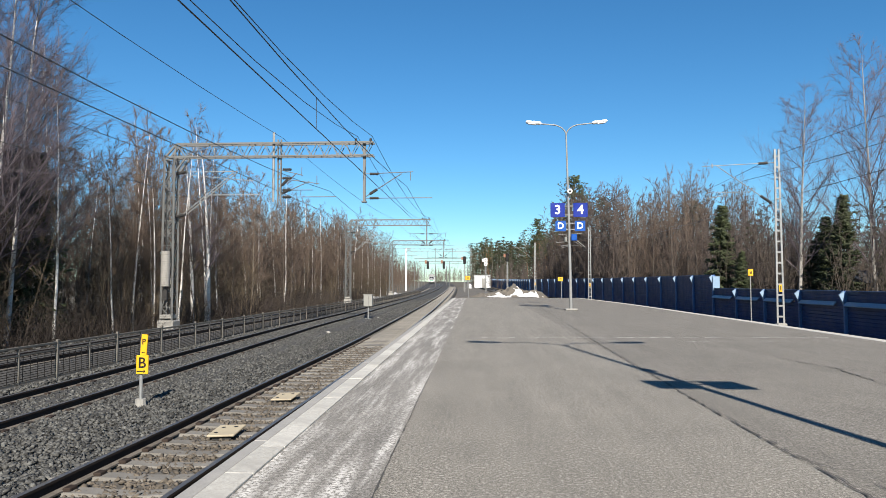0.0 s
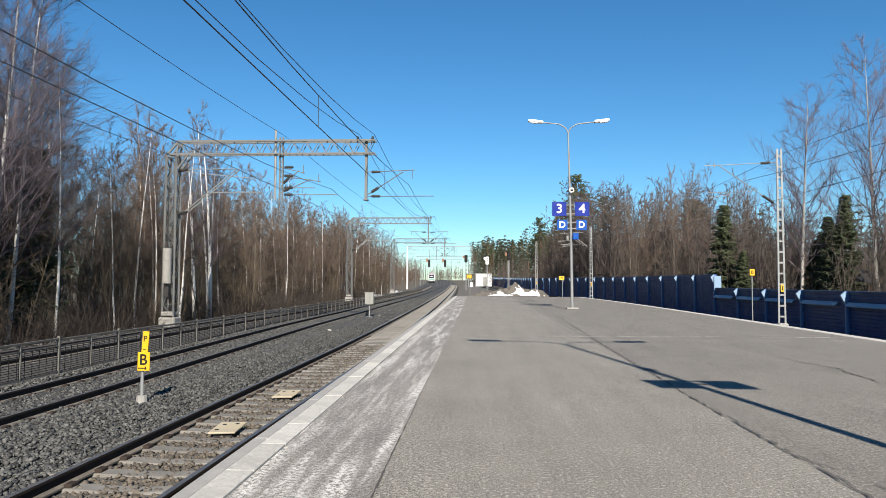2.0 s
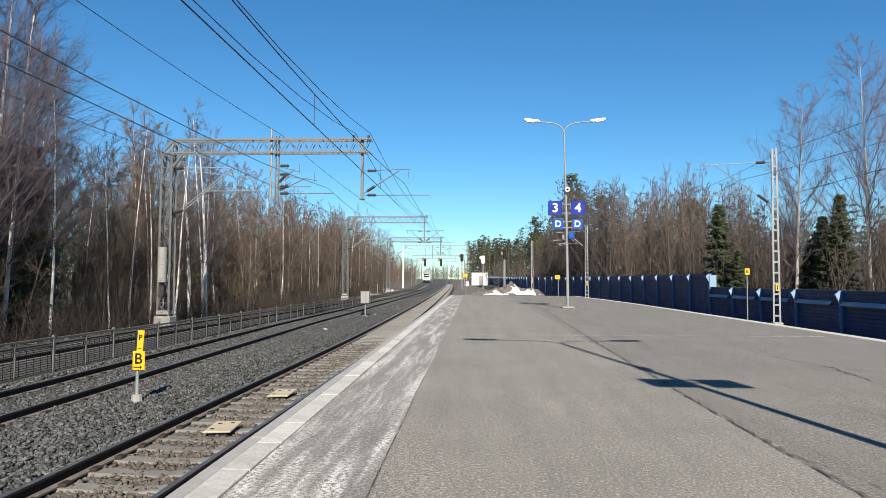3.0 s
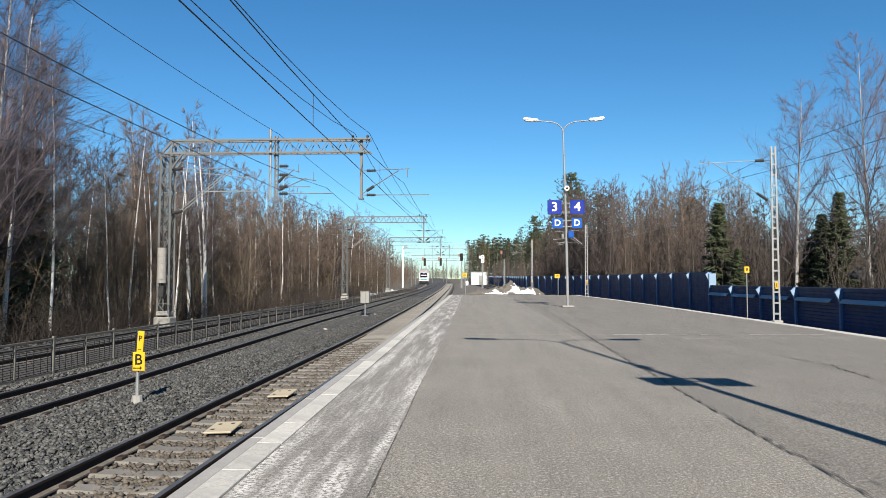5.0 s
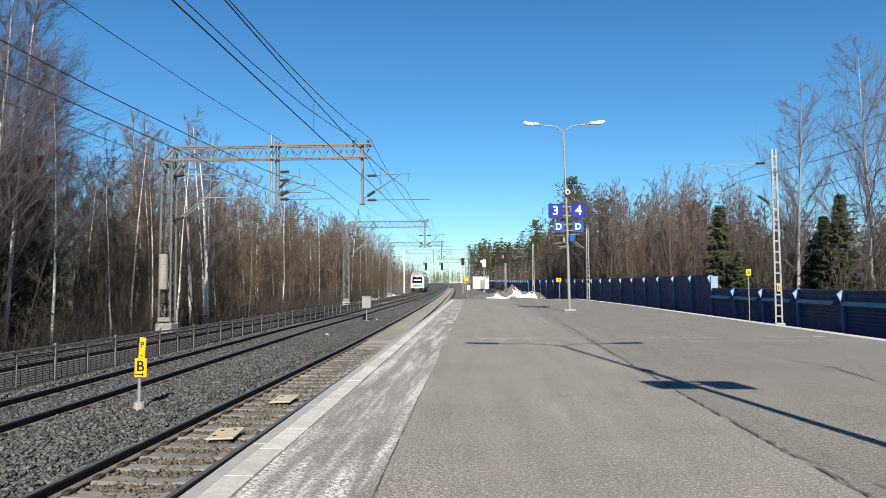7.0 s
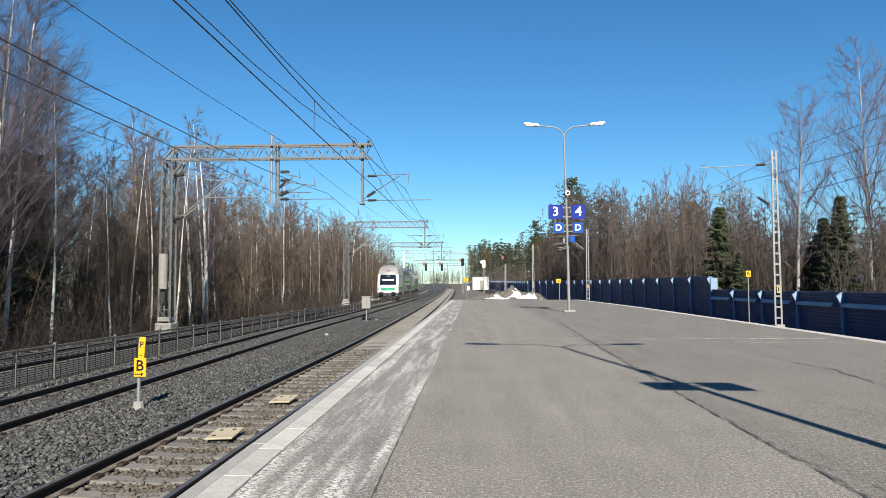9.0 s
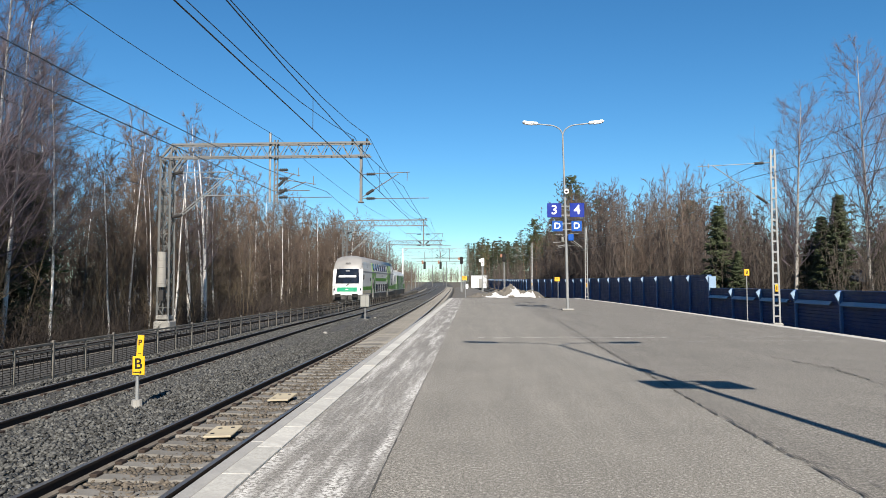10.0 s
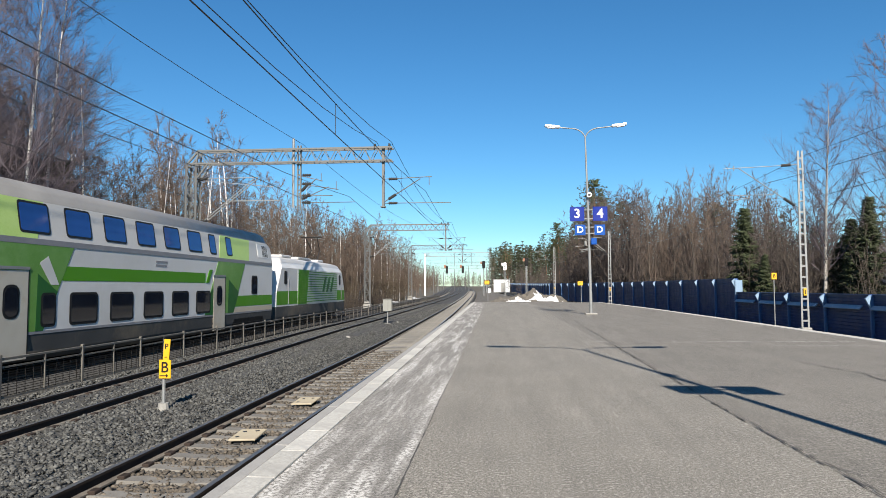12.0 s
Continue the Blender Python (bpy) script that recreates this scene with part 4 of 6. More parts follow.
def left_wood():
    for x, y, s in ((-21.3, 28.0, 1.1), (-21.6, 29.6, 1.05), (-20.4, 24.5, 1.0), (-24.5, 31, 1.05), (-20.6, 20.5, 1.1), (-22.5, 33.0, 0.85)):
        plant("birch_tree", pick(tall_birch), x, y, GROUND, s, "tall white-barked birch, leafless, with drooping twigs", "tree", "tall birches")
    for x, y, s in ((-20.1, 46.2, 0.78), (-20.0, 48.6, 0.82)):
        plant("birch_tree", pick(edge_birch), x, y, GROUND, s * 1.15, "white-barked birch standing at the front of the wood", "tree", "tall birches")
    for x, y, s in ((-20.0, 40.2, 0.95), (-19.6, 42.8, 1.0), (-20.4, 36.4, 0.85), (-20.6, 31.5, 1.1)):
        plant("birch_tree", slim_birch[0], x, y, GROUND, s, "slim white-barked birch at the edge of the wood", "tree", "wood beside the tracks")
    for _ in range(290):
        y = 12 + 150 * rng.random() ** 1.25
        x = -20.5 - 15 * rng.random() ** 1.3 + bend(y)
        if y < 36:
            x = min(x, -22.5 - 4 * rng.random())
        kind = slim_birch if rng.random() < 0.4 else slim_alder
        plant("birch_tree" if kind is slim_birch else "alder_tree", pick(kind), x, y, GROUND + rise(y), rng.uniform(0.85, 1.3),
              "slim pale birch, leafless, in the wood beside the track" if kind is slim_birch else "slim grey-brown alder, leafless, in the wood beside the track", "tree", "wood beside the tracks")
    for x, y, s in ((-22.3, 25.3, 1.2), (-26, 27, 1.25), (-28, 31, 1.15), (-25.5, 22, 1.1), (-30, 36, 1.1), (-24, 18.5, 0.9), (-22.8, 32.4, 1.2), (-24.4, 34.2, 1.05)):
        plant("spruce_tree", pick(spruce), x, y, GROUND, s, "dark green spruce among bare birches", "tree", "spruces")
    brush = [(-19.3 - 12 * rng.random() ** 1.3 + bend(y), y, GROUND + rise(y), rng.uniform(0.5, 1.25)) for y in 6 + 150 * rng.random(280) ** 1.2]
    thicket("brush", brush_shapes, brush, BRUSHTWIG, "brown leafless brush along the edge of the wood")
    far = [(-21 - 18 * rng.random() + bend(y), y, GROUND + rise(y), rng.uniform(0.8, 1.15)) for y in rng.uniform(130, 420, 170)]
    far += [(-34 - 22 * rng.random() + bend(y), y, GROUND + rise(y), rng.uniform(0.85, 1.2)) for y in rng.uniform(8, 220, 170)]
    far += [(-25 - 12 * rng.random() + bend(y), y, GROUND + rise(y), rng.uniform(0.55, 0.95)) for y in rng.uniform(15, 200, 130)]
    far += [(rng.uniform(-60, 25) + bend(y), y, GROUND + rise(y), rng.uniform(0.8, 1.1)) for y in rng.uniform(500, 640, 130)]
    thicket("far_woods", far_shapes, far, TWIG, "dense leafless wood farther along the line")


def undergrowth(name, x0, x1, y0, y1, n, material, label):
    """Low tangled shoots: leaning stems, each with a few side twigs, in one mesh."""
    y = y0 + (y1 - y0) * rng.random(n) ** 1.35
    x = x0 + (x1 - x0) * rng.random(n) ** 1.2 + np.array([bend(v) for v in y])
    a = np.stack([x, y, np.array([GROUND - 0.1 + rise(v) for v in y])], 1)
    d = np.concatenate([rng.normal(0, 0.45, (n, 2)), np.ones((n, 1))], 1)
    b = a + d * rng.uniform(0.6, 2.8, (n, 1))
    rows = [np.concatenate([a, b, np.full((n, 1), 0.011), np.zeros((n, 1))], 1)]
    for _ in range(4):
        f = rng.uniform(0.15, 0.9, (n, 1))
        p = a + (b - a) * f
        q = p + (rng.normal(0, 0.5, (n, 3)) + (0, 0, 0.3)) * rng.uniform(0.5, 1.4, (n, 1))
        rows.append(np.concatenate([p, q, np.full((n, 1), 0.007), np.zeros((n, 1))], 1))
    vs, faces = sticks_mesh(np.concatenate(rows), 3)
    tagged(new(name, quad_mesh(name, vs, faces, material)), label, "undergrowth", kind="stuff")


def right_wood():
    for x, y, s in ((24.3, 53, 1.06), (28.8, 50.5, 1.1), (31.5, 50, 0.9), (34, 52, 1.0), (27.5, 42.5, 0.7)):
        plant("birch_tree", pick(open_birch), x, y, GROUND, s, "tall leafless birch behind the blue fence", "tree", "tall birches")
    for _ in range(110):
        y = 62 + 100 * rng.random()
        x = 20.5 + 18 * rng.random() + bend_right(y) * 0.8
        low_side = 0.75 if x > 0.385 * y else 1.0
        plant("aspen_tree", pick(aspen), x, y, GROUND + rise(y), rng.uniform(0.75, 1.15) * low_side, "grey-brown leafless aspen behind the blue fence", "tree", "wood behind the fence")
    for x, y, s in ((19.7, 57, 1.05), (20.4, 54.5, 0.6), (21.5, 60, 0.8), (26, 50.5, 1.02), (27.6, 55, 1.0), (25.4, 53.5, 0.7), (30.5, 52, 0.75), (33, 55, 0.85), (29, 60, 0.9), (35.5, 60, 0.9)):
        plant("spruce_tree", pick(spruce), x, y, GROUND, s, "dark green spruce behind the blue fence", "tree", "spruces")
    for x, y, s in ((19.8, 145, 1.2), (21.3, 150, 1.1), (17.5, 150, 0.85), (16.5, 190, 0.95), (15.5, 196, 0.9), (34, 110, 0.85), (24, 128, 0.95)):
        plant("pine_tree", pick(pine), x, y, GROUND + rise(y), s, "tall pine standing above bare trees", "tree", "pines")
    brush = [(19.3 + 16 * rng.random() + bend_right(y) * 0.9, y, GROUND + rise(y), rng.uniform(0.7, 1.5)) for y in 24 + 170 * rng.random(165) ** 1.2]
    thicket("brush", brush_shapes, brush, SHADEBRUSH, "leafless brush behind the blue fence, coloured dark for shade")
    far = [(x, y, GROUND + rise(y), rng.uniform(0.9, 1.25) * (0.72 if x > 0.37 * y else 1.0)) for x, y in ((24 + 45 * rng.random() + bend_right(v), v) for v in rng.uniform(45, 200, 210))]
    far += [(20.5 + 8 * rng.random() + bend_right(y) * 0.9, y, GROUND + rise(y), rng.uniform(0.5, 0.9)) for y in rng.uniform(55, 170, 80)]
    far += [(6 + 20 * rng.random() + bend(y), y, GROUND + rise(y), rng.uniform(0.5, 0.8)) for y in rng.uniform(170, 260, 80)]
    far += [(23 + 22 * rng.random(), y, GROUND, rng.uniform(0.6, 0.9)) for y in rng.uniform(20, 45, 15)]
    far += [(y * rng.uniform(0.34, 0.75), y, GROUND + rise(y), rng.uniform(0.62, 0.85)) for y in rng.uniform(62, 120, 130)]
    far += [(max(y * rng.uniform(0.1, 0.4), 19 + bend_right(y)), y, GROUND + rise(y), (y * rng.uniform(0.095, 0.15) + 3) / 12) for y in rng.uniform(85, 135, 120)]
    far += [(max(y * rng.uniform(0.34, 0.74), 19.5), y, GROUND + rise(y), rng.uniform(0.5, 0.85)) for y in rng.uniform(56, 90, 150)]
    thicket("far_woods", far_shapes, far, GREYTWIG, "leafless wood behind the fence")
    for _ in range(75):
        y = rng.uniform(75, 140)
        plant("spruce_tree", pick(far_spruce), y * rng.uniform(0.36, 0.68), y, GROUND + rise(y), rng.uniform(0.45, 0.75), "dark green spruce deep in the wood behind the fence", "tree", "spruces")
    for _ in range(210):
        y = rng.uniform(265, 345)
        f = rng.uniform(-0.012, 0.16)
        tall_enough = 0.98 + 1.2 * max(0.0, f) + rng.uniform(-0.1, 0.12)
        if rng.random() < 0.6:
            plant("spruce_tree", pick(far_spruce), f * y, y, GROUND + rise(y), tall_enough * 1.05, "far dark green spruce on the skyline", "tree", "far conifers")
        else:
            plant("pine_tree", pick(far_pine), f * y, y, GROUND + rise(y), tall_enough * 0.95, "far dark green pine on the skyline", "tree", "far conifers")
    for _ in range(45):
        y = rng.uniform(470, 620)
        plant("spruce_tree", pick(far_spruce), rng.uniform(-0.16, 0.01) * y, y, GROUND + rise(y), rng.uniform(0.4, 0.7), "far dark green spruce on the skyline", "tree", "far conifers")


left_wood()
right_wood()
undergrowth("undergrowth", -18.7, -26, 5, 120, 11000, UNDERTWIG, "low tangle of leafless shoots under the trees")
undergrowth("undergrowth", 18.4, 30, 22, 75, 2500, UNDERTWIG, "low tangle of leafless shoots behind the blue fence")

# ---- train ----
TRAINWHITE = surface("train_white", (0.465, 0.465, 0.453), (0.523, 0.523, 0.511), 1.5, 0.4, 0.02, shine=0.3, patch=(0.423, 0.415, 0.394))
TRAINGREY = surface("train_light_grey", (0.35, 0.345, 0.335), (0.42, 0.415, 0.4), 1.5, 0.45, 0.02, shine=0.25)
TRAINROOF = surface("train_roof", (0.171, 0.167, 0.158), (0.2, 0.197, 0.188), 1.0, 0.5, 0.02, patch=(0.15, 0.146, 0.138))
TRAINSKIRT = surface("train_skirt", (0.0405, 0.0405, 0.0387), (0.0675, 0.0657, 0.0621), 0.8, 0.65, 0.05, shine=0.25, patch=(0.153, 0.126, 0.09))
GREEN = surface("train_green", (0.051, 0.187, 0.0068), (0.0638, 0.212, 0.0102), 1.0, 0.4, 0.02, shine=0.2)
FIELDGREEN = surface("train_field_green", (0.075, 0.19, 0.03), (0.12, 0.25, 0.06), 0.7, 0.4, 0.02, shine=0.25, patch=(0.17, 0.3, 0.1))
DARKGREEN = surface("train_dark_green", (0.0144, 0.0765, 0.018), (0.0216, 0.099, 0.0216), 0.6, 0.4, 0.02, shine=0.2)
PALEGREEN = surface("train_pale_green", (0.279, 0.414, 0.101), (0.373, 0.495, 0.176), 0.6, 0.4, 0.02, shine=0.2)
TEAL = surface("train_teal", (0.0112, 0.212, 0.111), (0.0168, 0.237, 0.125), 0.6, 0.35, 0.02)
DOORGREY = surface("door_grey", (0.36, 0.333, 0.279), (0.423, 0.396, 0.333), 0.5, 0.45, 0.03, shine=0.3, patch=(0.324, 0.261, 0.189))
DIRT = surface("rust_dust", (0.36, 0.306, 0.225), (0.45, 0.396, 0.306), 0.6, 0.5, 0.03)
LAMPGLASS = surface("lamp_glass", (0.45, 0.468, 0.477), (0.594, 0.612, 0.621), 0.08, 0.1, 0.0)
GUTTER = surface("gutter", (0.144, 0.144, 0.153), (0.198, 0.198, 0.207), 0.5, 0.5, 0.03)
GLASS = surface("dark_glass", (0.006, 0.008, 0.012), (0.01, 0.012, 0.016), 0.5, 0.05, 0.0, gloss_var=0.02)
BLUEGLASS = surface("tinted_glass", (0.008, 0.035, 0.15), (0.012, 0.045, 0.19), 0.5, 0.06, 0.0, gloss_var=0.02)


def coach_half(z):
    """Half the width of the coach at height z over the rail."""
    return float(np.interp(z, (0.3, 0.6, 1.05, 3.65, 4.72, 5.08, 5.26, 5.38, 5.43), (1.56, 1.635, 1.665, 1.665, 1.49, 1.31, 1.03, 0.58, 0.0)))


def coach_nose(z):
    """How far the middle of the front stands behind the foremost point."""
    return float(np.interp(z, (0.3, 1.0, 2.2, 3.9, 4.3, 4.72, 5.08, 5.26, 5.43), (0.12, 0.0, 0.0, 0.42, 0.58, 0.88, 1.35, 1.8, 2.4))) - 0.4


def flat_half(z):
    return 1.665


ROUNDING = 0.3        # how far the corners of the front stand back


def on_side(points, half, off=0.006, s=1):
    """A flat sheet on the coach's side: points of (along, height)."""
    return [(s * (half(z) + off), y, z) for y, z in points]


def side_sheet(name, points, material, parent, half=coach_half, off=0.006, s=1, label=""):
    """A thin raised sheet that follows the side, from (along, height) points."""
    vs = on_side(points, half, off, s) + on_side(points, half, off - 0.02, s)
    n = len(points)
    order = list(range(n)) if s > 0 else list(range(n))[::-1]
    fs = [tuple(order)] + [(i, i + n, (i + 1) % n + n, (i + 1) % n) for i in range(n)]
    return part(name, (vs, fs), material, parent, label)


def rounded(y0, y1, z0, z1, r=0.12):
    pts = []
    for cy, cz, a0 in ((y1 - r, z1 - r, 0), (y0 + r, z1 - r, 90), (y0 + r, z0 + r, 180), (y1 - r, z0 + r, 270)):
        for k in range(4):
            a = radians(a0 + k * 30)
            pts.append((cy + r * math.cos(a), cz + r * math.sin(a)))
    return pts


def shell(levels, half, nose, length, plan=0.42, tail=0.0, zones=None):
    """A vehicle body as one skin: rows of equal height that run from the tail round the front and back."""
    across = [-1, -0.97, -0.88, -0.7, -0.4, 0, 0.4, 0.7, 0.88, 0.97, 1]
    vs, fs, mats = [], [], []
    for z in levels:
        h = half(z)
        row = [(-h, length - tail * (z > 4.6), z), (-h, length * 0.5, z)]
        for u in across:
            row.append((h * u, nose(z) + plan * abs(u) ** 3, z))
        row += [(h, length * 0.5, z), (h, length - tail * (z > 4.6), z)]
        vs += row
    w = len(across) + 4
    for j in range(len(levels) - 1):
        for i in range(w - 1):
            a = j * w + i
            fs.append((a, a + 1, a + 1 + w, a + w))
            mats.append(zones((levels[j] + levels[j + 1]) / 2, 2 <= i < w - 3) if zones else 0)
        a = j * w
        fs.append((a + w - 1, a, a + w, a + 2 * w - 1))
        mats.append(zones((levels[j] + levels[j + 1]) / 2, False) if zones else 0)
    fs.append(tuple(range(w))[::-1])
    mats.append(0)
    return vs, fs, mats


def bogie(parent, y, name="bogie"):
    bm = box((2.3, 3.4, 0.3), (0, y, 0.55), bevel=0.05)
    for s in (-1, 1):
        add_box(bm, (0.2, 3.6, 0.28), (s * 1.1, y, 0.5), bevel=0.04)
        for dy in (-1.25, 1.25):
            add_box(bm, (0.24, 0.36, 0.4), (s * 1.12, y + dy, 0.48), bevel=0.04)
    b = part(name, bm, DARKMETAL, parent, "dark steel bogie")
    for dy in (-1.25, 1.25):
        bm = bmesh.new()
        for s in (-1, 1):
            add_rod(bm, (s * 0.74, y + dy, 0.46), (s * 0.88, y + dy, 0.46), 0.46, sides=24)
        add_rod(bm, (-0.74, y + dy, 0.46), (0.74, y + dy, 0.46), 0.08)
        part("wheelset", bm, DARKMETAL, b)


def control_coach():
    g = empty("control_coach", label="white and green double-deck control coach with grey roof", category="train")
    levels = [0.35, 0.6, 0.8, 1.0, 1.05, 1.5, 1.9, 2.2, 2.6, 3.0, 3.5, 3.65, 3.9, 4.1, 4.3, 4.5, 4.72, 4.88, 5.0, 5.08, 5.18, 5.26, 5.32, 5.38, 5.41, 5.43]
    length = 27.4

    def zones(z, front):
        if front:
            return 3 if z < 0.98 else 0 if z < 3.9 else 2
        if z < 1.05:
            return 3
        return 0 if z < 3.5 else 1 if z < 4.72 else 2

    vs, fs, mats = shell([z for z in levels if z >= 0.35], coach_half, coach_nose, length, ROUNDING, 0.6, zones)
    body = part("body", (vs, fs), [TRAINWHITE, TRAINGREY, TRAINROOF, TRAINSKIRT], g)
    body.data.polygons.foreach_set("material_index", mats)
    for p in body.data.polygons:
        p.use_smooth = abs(p.normal.x) < 0.98 and p.normal.y < 0.7
    # front
    def front_sheet(name, pts, material, parent, off=0.012, label=""):
        v = [(u * coach_half(z), coach_nose(z) + ROUNDING * abs(u) ** 3 - off, z) for u, z in pts]
        v += [(x, y + 0.03, z) for x, y, z in v]
        n = len(pts)
        f = [tuple(range(n))] + [(i, (i + 1) % n, (i + 1) % n + n, i + n) for i in range(n)]
        return part(name, (v, f), material, parent, label)

    def front_grid(name, u0, u1, z0, z1, material, parent, off=0.012, label="", taper=0.0):
        v, f = [], []
        nu, nz = 9, 5
        for j in range(nz):
            z = z0 + (z1 - z0) * j / (nz - 1)
            for i in range(nu):
                u = (u0 + (u1 - u0) * i / (nu - 1)) * (1 - taper * j / (nz - 1))
                v.append((u * coach_half(z), coach_nose(z) + ROUNDING * abs(u) ** 3 - off, z))
        for j in range(nz - 1):
            for i in range(nu - 1):
                a = j * nu + i
                f.append((a, a + 1, a + 1 + nu, a + nu))
        return part(name, (v, f), material, parent, label)

    ws = front_grid("windscreen", -0.78, 0.78, 2.26, 3.87, GLASS, g, 0.012, "black framed windscreen", 0.05)
    front_grid("glass", -0.64, 0.64, 2.36, 3.5, GLASS, ws, 0.018, "dark glass", 0.06)
    front_grid("sun_blind", -0.58, 0.58, 2.95, 3.16, TRAINWHITE, ws, 0.024, "pale sun blind", 0.0)
    wiper = bmesh.new()
    add_rod(wiper, (0.1, coach_nose(2.1) - 0.05, 2.0), (0.42, coach_nose(2.6) - 0.06, 2.75), 0.02, sides=6)
    add_rod(wiper, (-0.1, coach_nose(2.1) - 0.05, 2.02), (0.16, coach_nose(2.1) - 0.06, 2.2), 0.035, sides=6)
    part("wiper", wiper, BLACK, ws)
    front_grid("destination_mark", -0.12, 0.14, 3.6, 3.7, GUTTER, ws, 0.02, "unreadable pale display")
    front_grid("front_band", -0.66, 0.66, 1.38, 1.84, TEAL, g, 0.012, "teal green band")
    front_grid("emblem", -0.1, 0.1, 1.57, 1.66, TRAINWHITE, g, 0.018, "plain pale emblem")
    for s in (-1, 1):
        lp = front_grid("lamp_panel", s * 0.68, s * 0.97, 1.34, 1.86, LAMPGLASS, g, 0.014, "white lamp housing")
        u = s * 0.86
        bm = rod((u * 1.6, coach_nose(1.6) + ROUNDING * 0.86 ** 3 - 0.03, 1.62), (u * 1.6, coach_nose(1.6) + 0.3, 1.62), 0.15, sides=16)
        part("headlight", bm, GLASS, lp, "round dark headlamp")
        front_grid("lamp_trim", s * 0.66, s * 0.98, 1.86, 1.92, GREEN, g, 0.014)
    gr = bmesh.new()
    for k in range(3):
        z = 4.4 + k * 0.08
        add_box(gr, (0.5, 0.06, 0.03), (0, coach_nose(z) - 0.01, z))
    part("vent", gr, BLACK, g, "dark vent slits")
    front_grid("roof_seam", -0.995, 0.995, 3.88, 3.91, GUTTER, g, 0.008)
    for u in (-0.34, 0.34):
        front_grid("front_handle", u - 0.11, u + 0.11, 2.08, 2.11, GUTTER, g, 0.02)
    # under the front
    part("bumper", box((2.9, 0.5, 0.5), (0, -0.1, 0.72), bevel=0.06), TRAINSKIRT, g, "grey buffer beam")
    for s in (-1, 1):
        bf = rod((s * 0.95, -0.2, 0.95), (s * 0.95, -0.75, 0.95), 0.1, sides=12)
        add_box(bf, (0.66, 0.06, 0.38), (s * 0.95, -0.78, 0.95), bevel=0.028)
        part("buffer", bf, BLACK, g, "oval dark grey buffer")
        part("buffer_hose", tube([(s * 0.3, -0.3, 0.8), (s * 0.34, -0.45, 0.45), (s * 0.3, -0.35, 0.25)], 0.04, 6), BLACK, g)
    cp = box((0.22, 0.5, 0.34), (0, -0.45, 0.8), bevel=0.04)
    add_rod(cp, (0, -0.6, 0.75), (0, -0.62, 0.35), 0.05)
    part("coupler", cp, DARKMETAL, g)
    part("snow_plough", box((2.6, 0.15, 0.35), (0, -0.1, 0.25), pose(0, 0, 0, 20, 0, 0), bevel=0.02), DARKMETAL, g)
    # sides
    for s in (1, -1):
        side_sheet("gutter_band", [(0.3, 3.5), (27.4, 3.5), (27.4, 3.66), (0.3, 3.66)], GUTTER, g, s=s, off=0.012)
        side_sheet("stripe", [(0.12, 1.5), (5.7, 1.5), (6.0, 1.92), (0.12, 1.92)], GREEN, g, s=s, label="green stripe")
        side_sheet("stripe", [(9.35, 2.52), (18.9, 2.52), (18.9, 2.94), (9.6, 2.94)], GREEN, g, s=s, label="green stripe")
        side_sheet("stripe", [(21.9, 1.4), (27.38, 1.4), (27.38, 1.92), (22.2, 1.92)], GREEN, g, s=s, label="green stripe")
        side_sheet("dirt_band", [(0.18, 1.13), (5.7, 1.13), (5.7, 1.46), (0.18, 1.46)], DIRT, g, s=s, off=0.005, label="rust-dusted lower wall")
        side_sheet("dirt_band", [(22.1, 1.13), (27.38, 1.13), (27.38, 1.36), (22.1, 1.36)], DIRT, g, s=s, off=0.005, label="rust-dusted lower wall")
        side_sheet("sole_band", [(0.2, 1.05), (27.38, 1.05), (27.38, 1.13), (0.2, 1.13)], GUTTER, g, s=s, off=0.008)
        # green shapes round the doors
        side_sheet("graphic", [(5.7, 1.13), (8.6, 1.13), (9.9, 3.5), (6.6, 3.5)], FIELDGREEN, g, s=s, off=0.009, label="green slanting field")
        side_sheet("graphic", [(5.7, 1.13), (6.5, 1.13), (7.0, 2.6), (6.3, 2.4)], DARKGREEN, g, s=s, off=0.012)
        side_sheet("graphic", [(8.3, 1.13), (8.62, 1.13), (9.2, 2.2), (8.35, 2.7)], DARKGREEN, g, s=s, off=0.012)
        side_sheet("graphic", [(8.4, 3.0), (8.9, 2.4), (9.25, 2.4), (8.75, 3.2)], TRAINWHITE, g, s=s, off=0.014)
        side_sheet("graphic", [(6.55, 3.66), (8.3, 3.66), (8.7, 4.72), (6.9, 4.72)], PALEGREEN, g, s=s, off=0.008, label="pale green field")
        side_sheet("graphic", [(18.9, 1.13), (22.0, 1.13), (23.4, 3.5), (20.2, 3.5)], FIELDGREEN, g, s=s, off=0.009, label="green slanting field")
        side_sheet("graphic", [(18.9, 1.13), (19.7, 1.13), (20.2, 2.6), (19.5, 2.2)], DARKGREEN, g, s=s, off=0.012)
        side_sheet("graphic", [(21.3, 1.13), (22.0, 1.13), (22.6, 2.1), (21.4, 2.7)], DARKGREEN, g, s=s, off=0.012)
        side_sheet("graphic", [(20.3, 3.66), (23.9, 3.66), (24.3, 4.72), (20.7, 4.72)], PALEGREEN, g, s=s, off=0.008, label="pale green field")
        for c, w in [(8.26 + 1.95 * k, 0.62) for k in range(6)] + [(19.75, 0.33), (21.55, 0.33)]:
            f = side_sheet("upper_window", rounded(c - w, c + w, 3.8, 4.68, 0.1), BLACK, g, off=0.014, s=s, label="upper deck window")
            side_sheet("pane", rounded(c - w + 0.06, c + w - 0.06, 3.86, 4.62, 0.08), BLUEGLASS, f, off=0.02, s=s)
